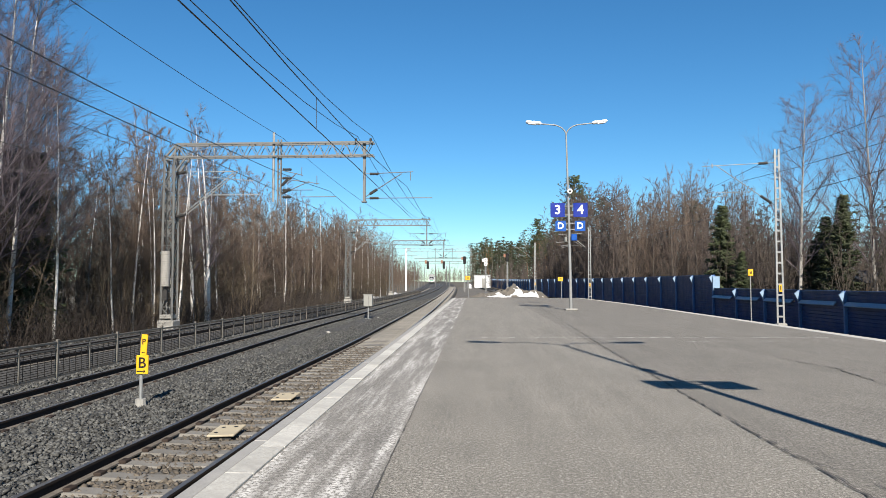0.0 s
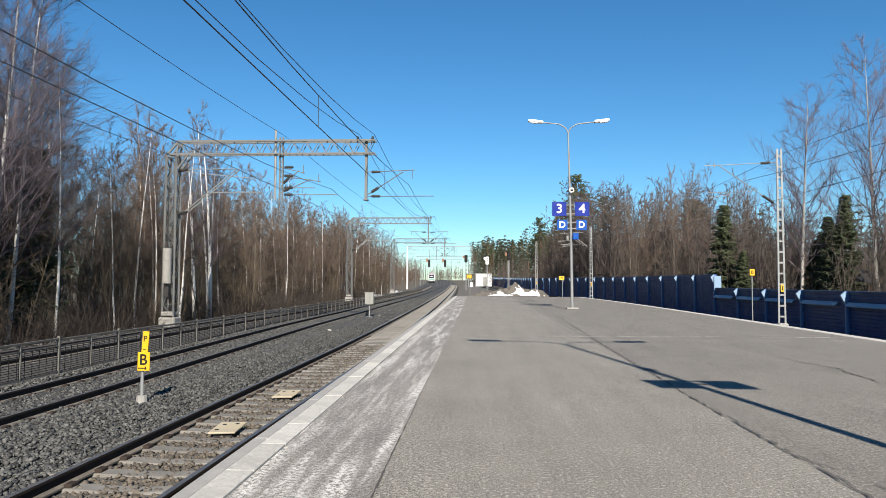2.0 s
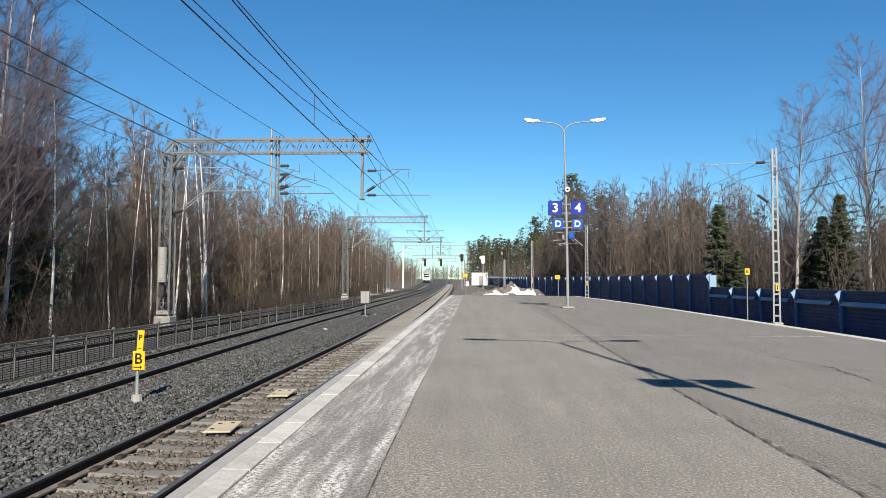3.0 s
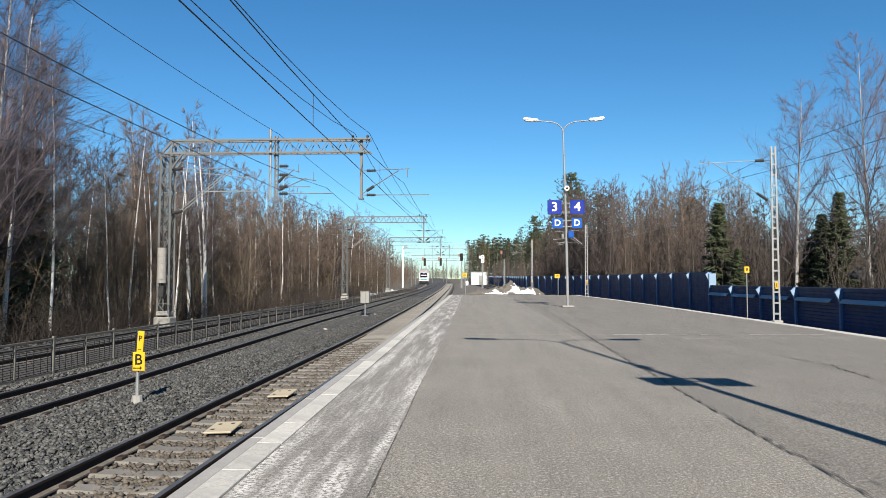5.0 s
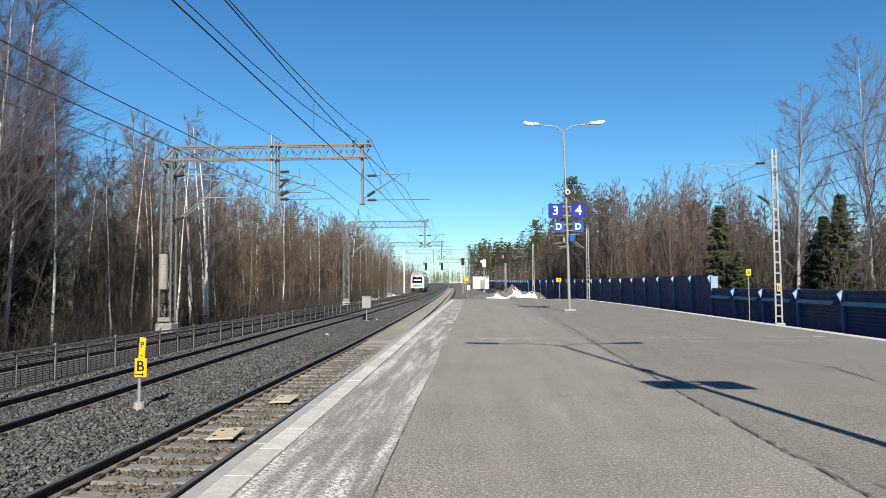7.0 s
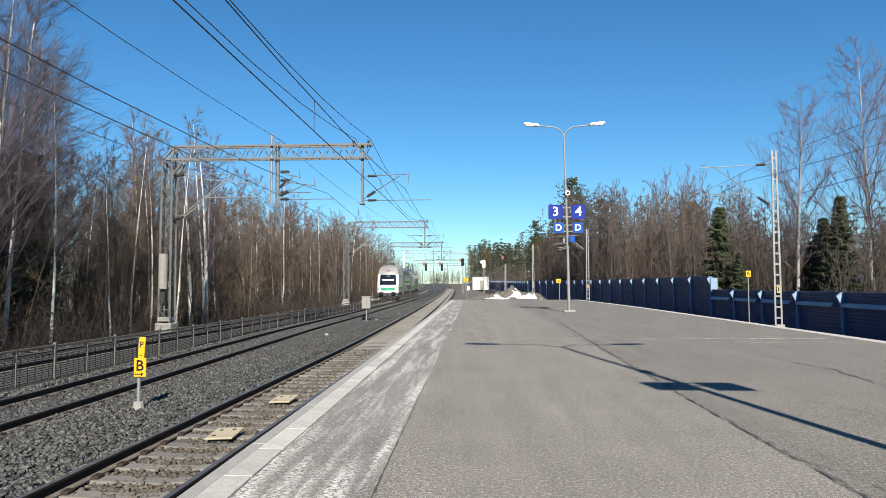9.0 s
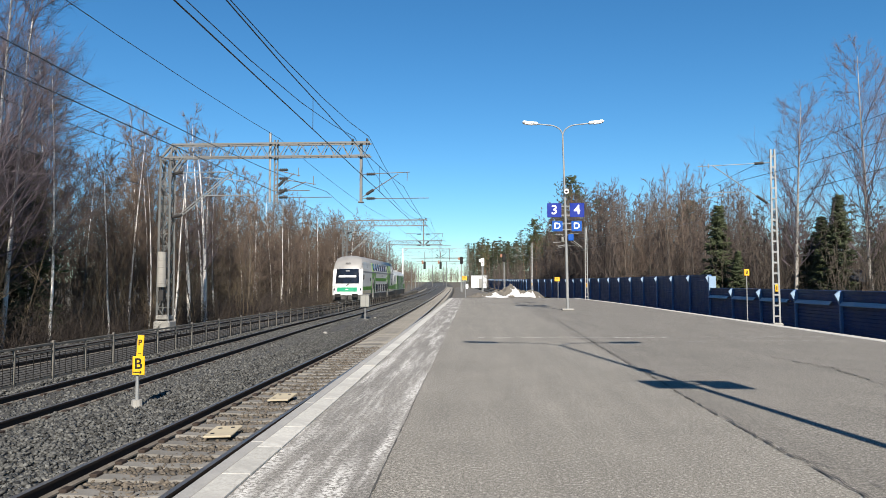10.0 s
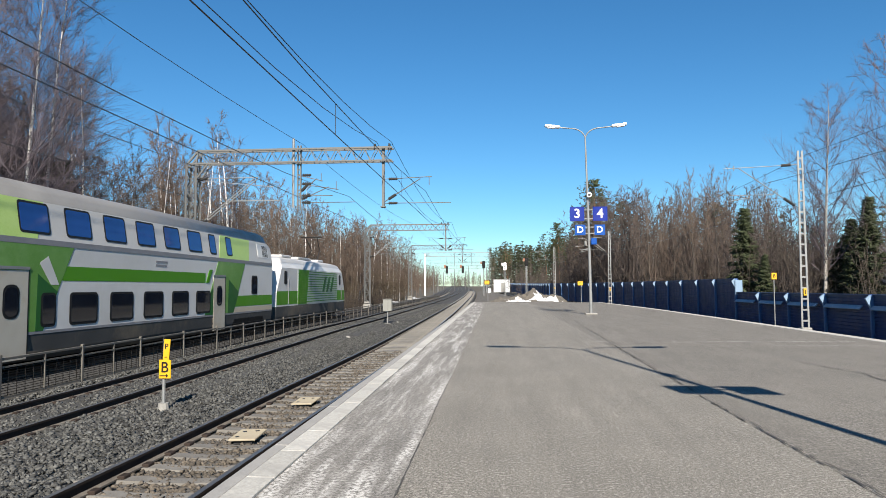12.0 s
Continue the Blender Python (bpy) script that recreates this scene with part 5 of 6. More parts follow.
        for c, w in [(8.82, 0.32)] + [(10.45 + 2.07 * k, 0.69) for k in range(5)] + [(24.7, 0.4)]:
            up = 0.75 if c > 24 else 0.0
            f = side_sheet("lower_window", rounded(c - w, c + w, 1.22 + up, 2.18 + up, 0.13), BLACK, g, off=0.014, s=s, label="lower deck window")
            side_sheet("pane", rounded(c - w + 0.07, c + w - 0.07, 1.29 + up, 2.11 + up, 0.1), GLASS, f, off=0.02, s=s)
        for c in (7.35, 20.35):
            d = side_sheet("door", [(c - 0.62, 0.42), (c + 0.62, 0.42), (c + 0.62, 2.78), (c - 0.62, 2.78)], DOORGREY, g, half=flat_half, off=0.016, s=s, label="pale grey entrance door")
            f = side_sheet("door_window", rounded(c - 0.3, c + 0.3, 1.5, 2.4, 0.22), BLACK, d, off=0.022, s=s)
            side_sheet("pane", rounded(c - 0.24, c + 0.24, 1.57, 2.33, 0.18), GLASS, d, off=0.028, s=s)
            side_sheet("door_seam", [(c + 0.62, 0.42), (c + 0.66, 0.42), (c + 0.66, 2.84), (c + 0.62, 2.84)], BLACK, d, half=flat_half, off=0.018, s=s)
            side_sheet("door_lintel", [(c - 0.66, 2.8), (c + 0.66, 2.8), (c + 0.66, 2.88), (c - 0.66, 2.88)], GUTTER, d, off=0.03, s=s)
        cw = side_sheet("cab_window", [(0.5, 2.65), (1.05, 2.75), (1.08, 3.28), (0.42, 3.28)], BLACK, g, off=0.012, s=s, label="cab side window")
        side_sheet("pane", [(0.56, 2.72), (0.98, 2.8), (1.0, 3.21), (0.5, 3.21)], GLASS, cw, off=0.018, s=s)
        side_sheet("display", [(5.1, 2.55), (5.62, 2.55), (5.62, 2.92), (5.1, 2.92)], BLACK, g, off=0.014, s=s, label="dark destination display")
        v = side_sheet("air_vent", [(3.3, 4.05), (3.75, 4.05), (3.75, 4.4), (3.3, 4.4)], TRAINGREY, g, off=0.012, s=s)
        for k in range(4):
            side_sheet("slit", [(3.34, 4.08 + k * 0.08), (3.71, 4.08 + k * 0.08), (3.71, 4.12 + k * 0.08), (3.34, 4.12 + k * 0.08)], BLACK, v, off=0.018, s=s)
        q = side_sheet("rear_vent", [(25.3, 3.9), (26.9, 3.9), (26.9, 4.6), (25.3, 4.6)], TRAINWHITE, g, off=0.012, s=s)
        for k in range(6):
            side_sheet("slit", [(26.0 + k * 0.14, 3.95), (26.07 + k * 0.14, 3.95), (26.07 + k * 0.14, 4.55), (26.0 + k * 0.14, 4.55)], BLACK, q, off=0.018, s=s)
        for k in range(2):
            side_sheet("writing_bar", [(14.7, 3.1 + k * 0.13), (15.5 + k * 0.05, 3.1 + k * 0.13), (15.5 + k * 0.05, 3.18 + k * 0.13), (14.7, 3.18 + k * 0.13)], GUTTER, g, off=0.008, s=s, label="small unreadable grey line")
        side_sheet("emblem", [(18.95, 2.52), (19.25, 2.52), (19.6, 3.1), (19.3, 3.1)], GREEN, g, off=0.016, s=s, label="plain slanting emblem")
        bg = side_sheet("wheel_opening", [(2.2, 0.36), (6.3, 0.36), (6.1, 0.82), (2.5, 0.82)], BLACK, g, off=0.02, s=s)
        side_sheet("wheel_opening", [(21.9, 0.36), (26.2, 0.36), (26.0, 0.82), (22.1, 0.82)], BLACK, g, off=0.02, s=s)
    bogie(g, 4.2)
    bogie(g, 24.0)
    part("gangway", box((1.4, 0.5, 2.6), (0, 27.6, 2.1), bevel=0.08), BLACK, g, "black rubber gangway")
    return g


def loco_half(z):
    return float(np.interp(z, (0.3, 0.6, 1.2, 3.5, 4.05, 4.2, 4.25), (1.42, 1.48, 1.5, 1.5, 1.2, 0.7, 0.0)))


def loco_nose(z):
    return float(np.interp(z, (0.3, 1.2, 2.0, 3.4, 4.05, 4.25), (0.1, 0.0, 0.05, 0.9, 1.5, 2.4)))


def locomotive():
    g = empty("locomotive", label="white electric locomotive with green louvred side and raised pantograph", category="locomotive")
    levels = [0.4, 0.6, 0.9, 1.2, 1.6, 2.0, 2.4, 2.8, 3.1, 3.4, 3.5, 3.8, 4.05, 4.14, 4.2, 4.24, 4.25]
    half_length = 9.0
    vs, fs, mats = shell(levels, loco_half, loco_nose, half_length, 0.5, 0.0, lambda z, f: 1 if z < 1.2 else 0 if z < 3.8 else 2)
    n = len(vs)
    vs = vs + [(-x, 2 * half_length - y, z) for x, y, z in vs]
    fs = fs + [tuple(i + n for i in f) for f in fs]
    body = part("body", (vs, fs), [TRAINWHITE, TRAINSKIRT, TRAINGREY], g)
    body.data.polygons.foreach_set("material_index", mats + mats)
    for s in (1, -1):
        side_sheet("stripe", [(0.6, 1.3), (17.4, 1.3), (17.4, 2.1), (0.6, 2.1)], GREEN, g, loco_half, 0.006, s, "green stripe")
        side_sheet("grille", [(4.6, 1.25), (14.9, 1.25), (14.9, 3.46), (4.6, 3.46)], TRAINWHITE, g, loco_half, 0.01, s, "white louvred panel")
        side_sheet("grille", [(4.6, 1.25), (6.6, 1.25), (7.1, 3.46), (4.9, 3.46)], GREEN, g, loco_half, 0.014, s, "green louvred panel")
        for k in range(13):
            z = 1.36 + k * 0.165
            lo = side_sheet("louvre", [(4.75, z), (14.8, z), (14.8, z + 0.06), (4.75, z + 0.06)], GREEN, g, loco_half, 0.025, s)
        side_sheet("emblem", [(10.5, 2.0), (11.0, 2.0), (11.7, 3.1), (11.2, 3.1)], DARKGREEN, g, loco_half, 0.03, s, "plain dark green emblem bar")
        side_sheet("emblem", [(11.6, 2.0), (12.1, 2.0), (12.8, 3.1), (12.3, 3.1)], DARKGREEN, g, loco_half, 0.03, s, "plain dark green emblem bar")
        side_sheet("emblem", [(12.7, 2.0), (13.2, 2.0), (13.9, 3.1), (13.4, 3.1)], DARKGREEN, g, loco_half, 0.03, s, "plain dark green emblem bar")
        for c in (2.2, 15.8):
            w = side_sheet("cab_window", rounded(c - 0.28, c + 0.28, 2.5, 3.3, 0.12), BLACK, g, loco_half, 0.012, s)
            d = side_sheet("handrail", [(c + 0.5, 1.3), (c + 0.56, 1.3), (c + 0.56, 2.9), (c + 0.5, 2.9)], GUTTER, g, loco_half, 0.03, s)
    for y in (0.7, 17.3):
        part("windscreen", box((2.2, 0.1, 0.85), (0, y, 2.8), pose(0, 0, 0, -32 if y < 9 else 32, 0, 0), bevel=0.02), GLASS, g)
    for y, ln in ((5.0, 2.0), (9.0, 3.2), (13.2, 1.6)):
        part("roof_box", box((1.3, ln, 0.2), (0, y, 4.3), bevel=0.06), TRAINGREY, g)
    pan = bmesh.new()
    for s in (-1, 1):
        add_rod(pan, (s * 0.5, 12.8, 4.45), (s * 0.3, 14.1, 5.2), 0.04)
        add_rod(pan, (s * 0.3, 14.1, 5.2), (s * 0.45, 12.9, 6.1), 0.03)
    for y in (12.75, 13.05):
        add_rod(pan, (-0.8, y, 6.14), (0.8, y, 6.14), 0.035)
    add_rod(pan, (-0.5, 12.8, 4.45), (0.5, 12.8, 4.45), 0.05)
    part("pantograph", pan, DARKMETAL, g, "raised pantograph")
    bogie(g, 4.0)
    bogie(g, 14.0)
    part("underframe_box", box((2.2, 4.5, 0.7), (0, 9, 0.65), bevel=0.05), DARKMETAL, g)
    return g


coach = control_coach()
loco = locomotive()

# ---- farther along the line ----
def signal_bridge(y=180):
    x0, x1, h = -20.1, -2.6, 11.2
    g = empty("signal_bridge", pose(0, y, RAILHEAD + rise(y)), label="grey steel signal bridge across the tracks", category="signal bridge")
    part("post", tube([(x0, 0, -0.3), (x0, 0, h)], [0.2, 0.15], 10), WHITE, g, "pale tubular post")
    bm = bmesh.new()
    for sx in (-0.25, 0.25):
        add_bar(bm, (x1 + sx, 0, -0.3), (x1 + sx * 0.8, 0, h), 0.1, 0.1)
    for k in range(12):
        add_bar(bm, (x1 - 0.25 + 0.5 * (k % 2), 0, k * h / 12), (x1 + 0.25 - 0.5 * (k % 2), 0, (k + 1) * h / 12), 0.05, 0.05)
    part("mast", bm, GALVDARK, g)
    bm = bmesh.new()
    for z in (h, h - 1.0):
        add_bar(bm, (x0, 0, z), (x1, 0, z), 0.12, 0.12)
    for k in range(24):
        a, b = x0 + (x1 - x0) * k / 24, x0 + (x1 - x0) * (k + 1) / 24
        add_bar(bm, (a, 0, h if k % 2 else h - 1.0), (b, 0, h - 1.0 if k % 2 else h), 0.06, 0.06)
    part("beam", bm, GALV, g)
    for x in (-14.2, -9.9):
        part("signal_arm", rod((x, 0, h - 1.0), (x, 0, h - 4.4), 0.06), GALVDARK, g)
        b = part("signal_head", box((0.62, 0.3, 2.0), (x, -0.15, h - 4.6), bevel=0.1), BLACK, g, "black signal screen")
        part("signal_back", box((0.5, 0.2, 0.9), (x - 0.55, -0.1, h - 3.7), bevel=0.03), ORANGE, g, "orange plate")
    for x in (-12.2, -7.5):
        part("drop_tube", rod((x, 0, h), (x, 0, h - 3.6), 0.07), GALVDARK, g)


ORANGE = surface("faded_orange", (0.209, 0.0928, 0.0522), (0.255, 0.122, 0.0696), 0.3, 0.6, 0.05)
signal_bridge()


def signal_post(x, y, h, pale):
    g = empty("railway_signal", pose(x, y, RAILHEAD - 0.3 + rise(y)), label="railway signal with a %s screen on a tall post" % ("white" if pale else "black"), category="railway signal", group="railway signals")
    part("post", rod((0, 0, 0), (0, 0, h), 0.09), GALV, g)
    s = part("signal_screen", box((0.7, 0.18, 1.7), (0, -0.18, h - 0.6), bevel=0.12), WHITE if pale else BLACK, g)
    for k in range(3):
        part("lens", rod((0, -0.26, h - 1.1 + k * 0.5), (0, -0.36, h - 1.1 + k * 0.5), 0.13, sides=12), BLACK, s)
    part("side_plate", box((0.5, 0.1, 0.6), (-0.5, -0.05, h - 0.2), bevel=0.02), WHITE if pale else ORANGE, g)
    lad = bmesh.new()
    for sx in (-0.2, 0.2):
        add_bar(lad, (sx, 0.25, 0), (sx, 0.25, h - 1.5), 0.04, 0.04)
    for k in range(int(h * 2)):
        add_bar(lad, (-0.2, 0.25, 0.3 + k * 0.4), (0.2, 0.25, 0.3 + k * 0.4), 0.03, 0.03) if 0.3 + k * 0.4 < h - 1.5 else None
    part("ladder", lad, GALV, g)


for x, y, h, pale in ((-3.6, 150, 8.0, False), (1.1, 150, 7.6, True), (5.4, 138, 8.2, False)):
    signal_post(x, y, h, pale)


def line_pole(x, y, h, dark=False):
    g = empty("line_pole", pose(x + bend(y), y, RAILHEAD - 0.4 + rise(y)), label="slim steel pole with a cross arm beside the line", category="pole", group="poles along the line")
    part("pole", tube([(0, 0, 0), (0, 0, h)], [0.14, 0.1], 8), GALVDARK if dark else GALV, g)
    part("cross_arm", add_bar(bmesh.new(), (-0.1, 0, h - 0.8), (3.0, 0, h - 0.6), 0.06, 0.06), GALVDARK, g)
    part("arm_stay", add_bar(bmesh.new(), (0, 0, h - 2.4), (2.4, 0, h - 0.7), 0.05, 0.05), GALVDARK, g)


for x, y, h, dark in ((-17.4, 205, 8.8, True), (-17.4, 245, 8.8, False), (-17.4, 290, 9.0, True), (-6.4, 228, 9.2, True), (-11.4, 276, 9.2, True),
                      (-1.0, 215, 9.0, False), (0.5, 250, 9.0, True), (-6.4, 320, 9.2, True), (1.5, 300, 9.0, False), (-17.4, 340, 9.0, True)):
    line_pole(x, y, h, dark)


def cross_span(y, x0, x1, z):
    tagged(part("span_beam", add_bar(bmesh.new(), (x0 + bend(y), y, z + rise(y)), (x1 + bend(y), y, z + rise(y)), 0.14, 0.14), GALVDARK, None), "thin steel beam across the tracks", "beam", "far beams")


for y, z in ((205, 8.6), (245, 8.7), (290, 8.8)):
    cross_span(y, -17.4, -1.0 if y < 220 else 1.2, z)


PALEHUT = surface("pale_hut", (0.392, 0.41, 0.417), (0.47, 0.488, 0.497), 0.5, 0.6, 0.05)


def booth():
    y = 225
    g = empty("equipment_hut", pose(0.5, y, 0.06) @ Matrix.Scale(1.6, 4), label="small pale grey equipment hut with ribbed walls", category="hut")
    part("wall", box((3.3, 2.4, 2.6), (0, 0, 1.3), bevel=0.03), PALEHUT, g)
    for k in range(9):
        part("rib", box((0.05, 0.04, 2.5), (-1.5 + k * 0.375, -1.22, 1.3)), GREYPAINT, g)
    part("roof", box((3.5, 2.6, 0.12), (0, 0, 2.66), bevel=0.02), GREYPAINT, g)
    part("door", box((0.8, 0.05, 1.9), (0.3, -1.235, 1.0), bevel=0.01), GREYPAINT, g)
    h = empty("cable_cabinet", pose(-3.4, y - 14, 0.0), label="small pale cable cabinet beside the track", category="cabinet")
    part("cabinet", box((0.9, 0.5, 1.4), (0, 0, 0.7), bevel=0.03), WHITE, h)


booth()


def mound(name, x, y, sx, sy, h, material, seed, label, category, z=0.0, rough=0.7, patchy=0.0):
    """A lumpy heap with an uneven rim."""
    n, vs, fs = 26, [], []
    for j in range(n + 1):
        for i in range(n + 1):
            u, v = i / n * 2 - 1, j / n * 2 - 1
            r = math.sqrt(u * u + v * v)
            f = max(0.0, 1 - r ** 1.6) * (0.55 + rough * noise.noise((u * 2.2 + seed, v * 2.2, seed)))
            lump = 0.2 * noise.noise((u * 7 + seed, v * 7, 0)) * (f > 0.02)
            lump += patchy * noise.noise((u * 4.1 + 7, v * 4.1, 2)) - patchy * 0.3
            vs.append((x + u * sx, y + v * sy, z + h * max(0, f) + lump * h - (0.15 if f <= 0.03 else 0)))
    for j in range(n):
        for i in range(n):
            a = j * (n + 1) + i
            fs.append((a, a + 1, a + n + 2, a + n + 1))
    ob = tagged(part(name, (vs, fs), material, None), label, category)
    return ob


def island():
    """Gravel ground behind the platform's end."""
    vs, fs = [], []
    ys = list(range(77, 262, 4))
    for y in ys:
        z = -0.12 + rise(y) * 0.9 - 0.003 * (y - 65)
        l, r = -2.2 + bend_first(y), 11.6 + bend_right(y)
        for k in range(7):
            x = l + (r - l) * k / 6
            vs.append((x, y, (z if 0 < k < 6 else z - 0.5) + 0.1 * noise.noise((x * 0.4, y * 0.3, 5))))
    for j in range(len(ys) - 1):
        for i in range(6):
            a = j * 7 + i
            fs.append((a, a + 1, a + 8, a + 7))
    tagged(part("gravel_ground", (vs, fs), GRAVEL, None), "dark gravel ground past the platform end", "ground", kind="structure")


island()
mound("earth_mound", 5.2, 96, 4.2, 3.2, 2.3, GRAVEL, 1.3, "heap of grey gravel past the platform end", "earth mound", -0.2, 0.5)
mound("earth_mound", 1.8, 93, 3.6, 3.0, 1.0, GRAVEL, 4.1, "low heap of dark gravel", "earth mound", -0.2)
mound("snow_heap", 5.6, 95.0, 3.3, 2.7, 2.05, SNOW, 1.3, "patches of melting dirty snow on the gravel heap", "snow heap", -0.24, 0.6, 0.32)
mound("snow_heap", 2.2, 91.0, 2.0, 1.0, 0.6, SNOW, 6.2, "thin strip of dirty snow", "snow heap", -0.15)
mound("snow_heap", -19.0, 118, 1.6, 12, 0.7, SNOW, 8.2, "remains of snow beside the wood", "snow heap", RAILHEAD - 0.6)
mound("snow_heap", -19.3, 152, 1.6, 9, 0.7, SNOW, 9.7, "remains of snow beside the wood", "snow heap", RAILHEAD - 0.5)


def yellow_sign(x, y, z0, z, label):
    g = empty("yellow_sign_post", pose(x, y, z0), label=label, category="sign", group="yellow signs")
    part("post", rod((0, 0, 0), (0, 0, z - z0 + 0.2), 0.035), GALV, g)
    p = part("plate", box((0.56, 0.03, 0.44), (-0.1, -0.05, z - z0), bevel=0.01), YELLOW, g)
    part("plate_rim", box((0.62, 0.02, 0.5), (-0.1, -0.03, z - z0), bevel=0.005), BLACK, g)
    for k in range(2):
        part("writing_bar", box((0.3, 0.01, 0.04), (-0.1, -0.068, z - z0 - 0.07 + k * 0.14)), BLACK, p, "unreadable dark line")


yellow_sign(-1.42, 78.6, -0.3, 2.3, "yellow sign on a thin post at the platform end")
yellow_sign(9.1, 77, -0.35, 2.15, "yellow sign with dark writing on a thin post")


def small_b_sign():
    g = empty("stop_sign_post", pose(15.07, 38.6, RAILHEAD - 0.2), label="small yellow stop sign on a thin post by the blue fence", category="sign")
    part("post", rod((0, 0, 0), (0, 0, 2.9), 0.03), GALV, g)
    p = part("plate", box((0.27, 0.03, 0.36), (0, -0.05, 3.06), bevel=0.01), YELLOW, g)
    letters("B", 0.25, 0.003, BLACK, p, pose(0, -0.068, 3.06, 90, 0, 0))


small_b_sign()


def tension_weight():
    g = empty("tensioning_weight", pose(-17.9, 37.3, RAILHEAD), label="stack of pale ribbed concrete weights hanging beside the mast", category="weight stack")
    for k in range(20):
        part("weight_disc", tube([(0, 0, 2.1 + k * 0.1), (0, 0, 2.19 + k * 0.1)], 0.24, 14), CONCRETE, g)
    part("hanger", rod((0, 0, 1.3), (0, 0, 7.5), 0.025), DARKMETAL, g)
    part("guide", box((0.3, 0.2, 0.6), (0, 0, 1.6), bevel=0.02), DARKMETAL, g)


tension_weight()


def shed():
    g = empty("shed", pose(37, 64, GROUND, 0, 0, 12), label="low brown shed with a dark roof behind the trees", category="building")
    part("wall", box((9, 6, 3.0), (0, 0, 1.5)), SHEDWALL, g)
    part("gable", box((2.2, 0.2, 2.8), (-2.2, -3.02, 1.45)), PALEWALL, g, "pale boarded gable")
    vs = [(-4.9, -3.5, 2.95), (4.9, -3.5, 2.95), (4.9, 3.5, 2.95), (-4.9, 3.5, 2.95), (-4.9, 0, 4.1), (4.9, 0, 4.1)]
    part("roof", (vs, [(0, 1, 5, 4), (2, 3, 4, 5), (0, 4, 3), (1, 2, 5), (0, 3, 2, 1)]), DARKROOF, g)
    part("window", box((1.2, 0.1, 1.0), (1.5, -3.02, 1.8)), GLASS, g)
    part("door", box((1.0, 0.1, 2.1), (3.6, -3.02, 1.05)), PALEWALL, g)


SHEDWALL = surface("brown_boards", (0.0696, 0.0435, 0.0261), (0.104, 0.0696, 0.0406), 0.5, 0.8, 0.2)
PALEWALL = surface("pale_boards", (0.244, 0.22, 0.162), (0.302, 0.273, 0.209), 0.5, 0.8, 0.2)
DARKROOF = surface("dark_roof", (0.029, 0.029, 0.029), (0.0522, 0.051, 0.0493), 0.5, 0.7, 0.2)
shed()


def pale_stone(x, y, r):
    bm = bmesh.new()
    bmesh.ops.create_icosphere(bm, subdivisions=2, radius=r)
    for v in bm.verts:
        v.co *= 0.8 + 0.35 * noise.noise(v.co * 9)
        v.co.z *= 0.6
    ob = tagged(part("pale_stone", bm, CONCRETE, None), "single pale stone lying on the ballast", "stone")
    ob.matrix_world = pose(x, y, RAILHEAD - 0.15 + r * 0.3)


pale_stone(-7.4, 32.5, 0.13)
pale_stone(-7.2, 47, 0.1)

# ---- joints, cracks and marks on the platform ----
def ribbon(name, points, width, material, label, z=0.012, jitter=0.3):
    """A thin uneven strip along points on the deck."""
    fine = []
    for (xa, ya), (xb, yb) in zip(points[:-1], points[1:]):
        n = max(2, int(math.hypot(xb - xa, yb - ya) / 0.07))
        for k in range(n):
            fine.append((xa + (xb - xa) * k / n, ya + (yb - ya) * k / n))
    fine.append(points[-1])
    vs, fs = [], []
    for i, (x, y) in enumerate(fine):
        a, b = fine[max(i - 1, 0)], fine[min(i + 1, len(fine) - 1)]
        d = Vector((b[0] - a[0], b[1] - a[1]))
        d.normalize()
        sway = 1.4 * width * jitter * noise.noise((x * 2.1, y * 2.1, 1.7)) + 2.5 * width * jitter * noise.noise((x * 0.5, y * 0.5, 4.7)) + 2.2 * width * jitter * noise.noise((x * 8, y * 8, 2.3 + width * 90))
        w = width * max(0.12, 0.6 + 1.5 * noise.noise((x * 6, y * 6, 9.1 + width * 50)))
        base = z
        vs += [(x - d.y * (sway - w / 2), y + d.x * (sway - w / 2), base), (x - d.y * (sway + w / 2), y + d.x * (sway + w / 2), base)]
    for i in range(len(fine) - 1):
        fs.append((2 * i, 2 * i + 2, 2 * i + 3, 2 * i + 1))
    part(name, (vs, fs), material, deck, label)


ribbon("joint", [(3.1, 1.0), (3.13, 9.3), (3.2, 14), (3.4, 21), (3.75, 33), (4.26, 52), (5.0, 76)], 0.027, CRACK, "open lengthwise asphalt joint", jitter=0.45)
ribbon("joint", [(6.6, 2.0), (6.8, 11.4), (7.2, 14.2), (6.95, 15.2), (6.8, 16.2)], 0.036, CRACK, "open lengthwise asphalt joint", jitter=0.7)
ribbon("crack", [(3.14, 5.0), (3.17, 8.0), (3.16, 10.0), (3.2, 12.0), (3.34, 17.0), (3.4, 20.5)], 0.018, CRACK, "ragged crack along the asphalt joint", jitter=0.9)
ribbon("crack", [(7.1, 14.3), (7.6, 13.8), (8.1, 13.3), (9.4, 12.6), (10.8, 12.3)], 0.036, CRACK, "fine dark crack", jitter=0.8)
ribbon("crack", [(3.1, 7.2), (3.4, 6.2), (3.45, 5.2), (3.9, 3.8)], 0.015, CRACK, "fine dark crack", jitter=1.2)
ribbon("joint", [(-0.83, 0.5), (-0.93, 9.5), (-0.97, 13.0)], 0.015, CRACK, "seam beside the worn strip", jitter=0.2)
ribbon("pale_line", [(0.0, 21.5), (4.0, 21.7), (8.2, 21.95), (11.0, 22.1)], 0.11, LINEPAINT, "faint pale line across the asphalt", jitter=0.4)
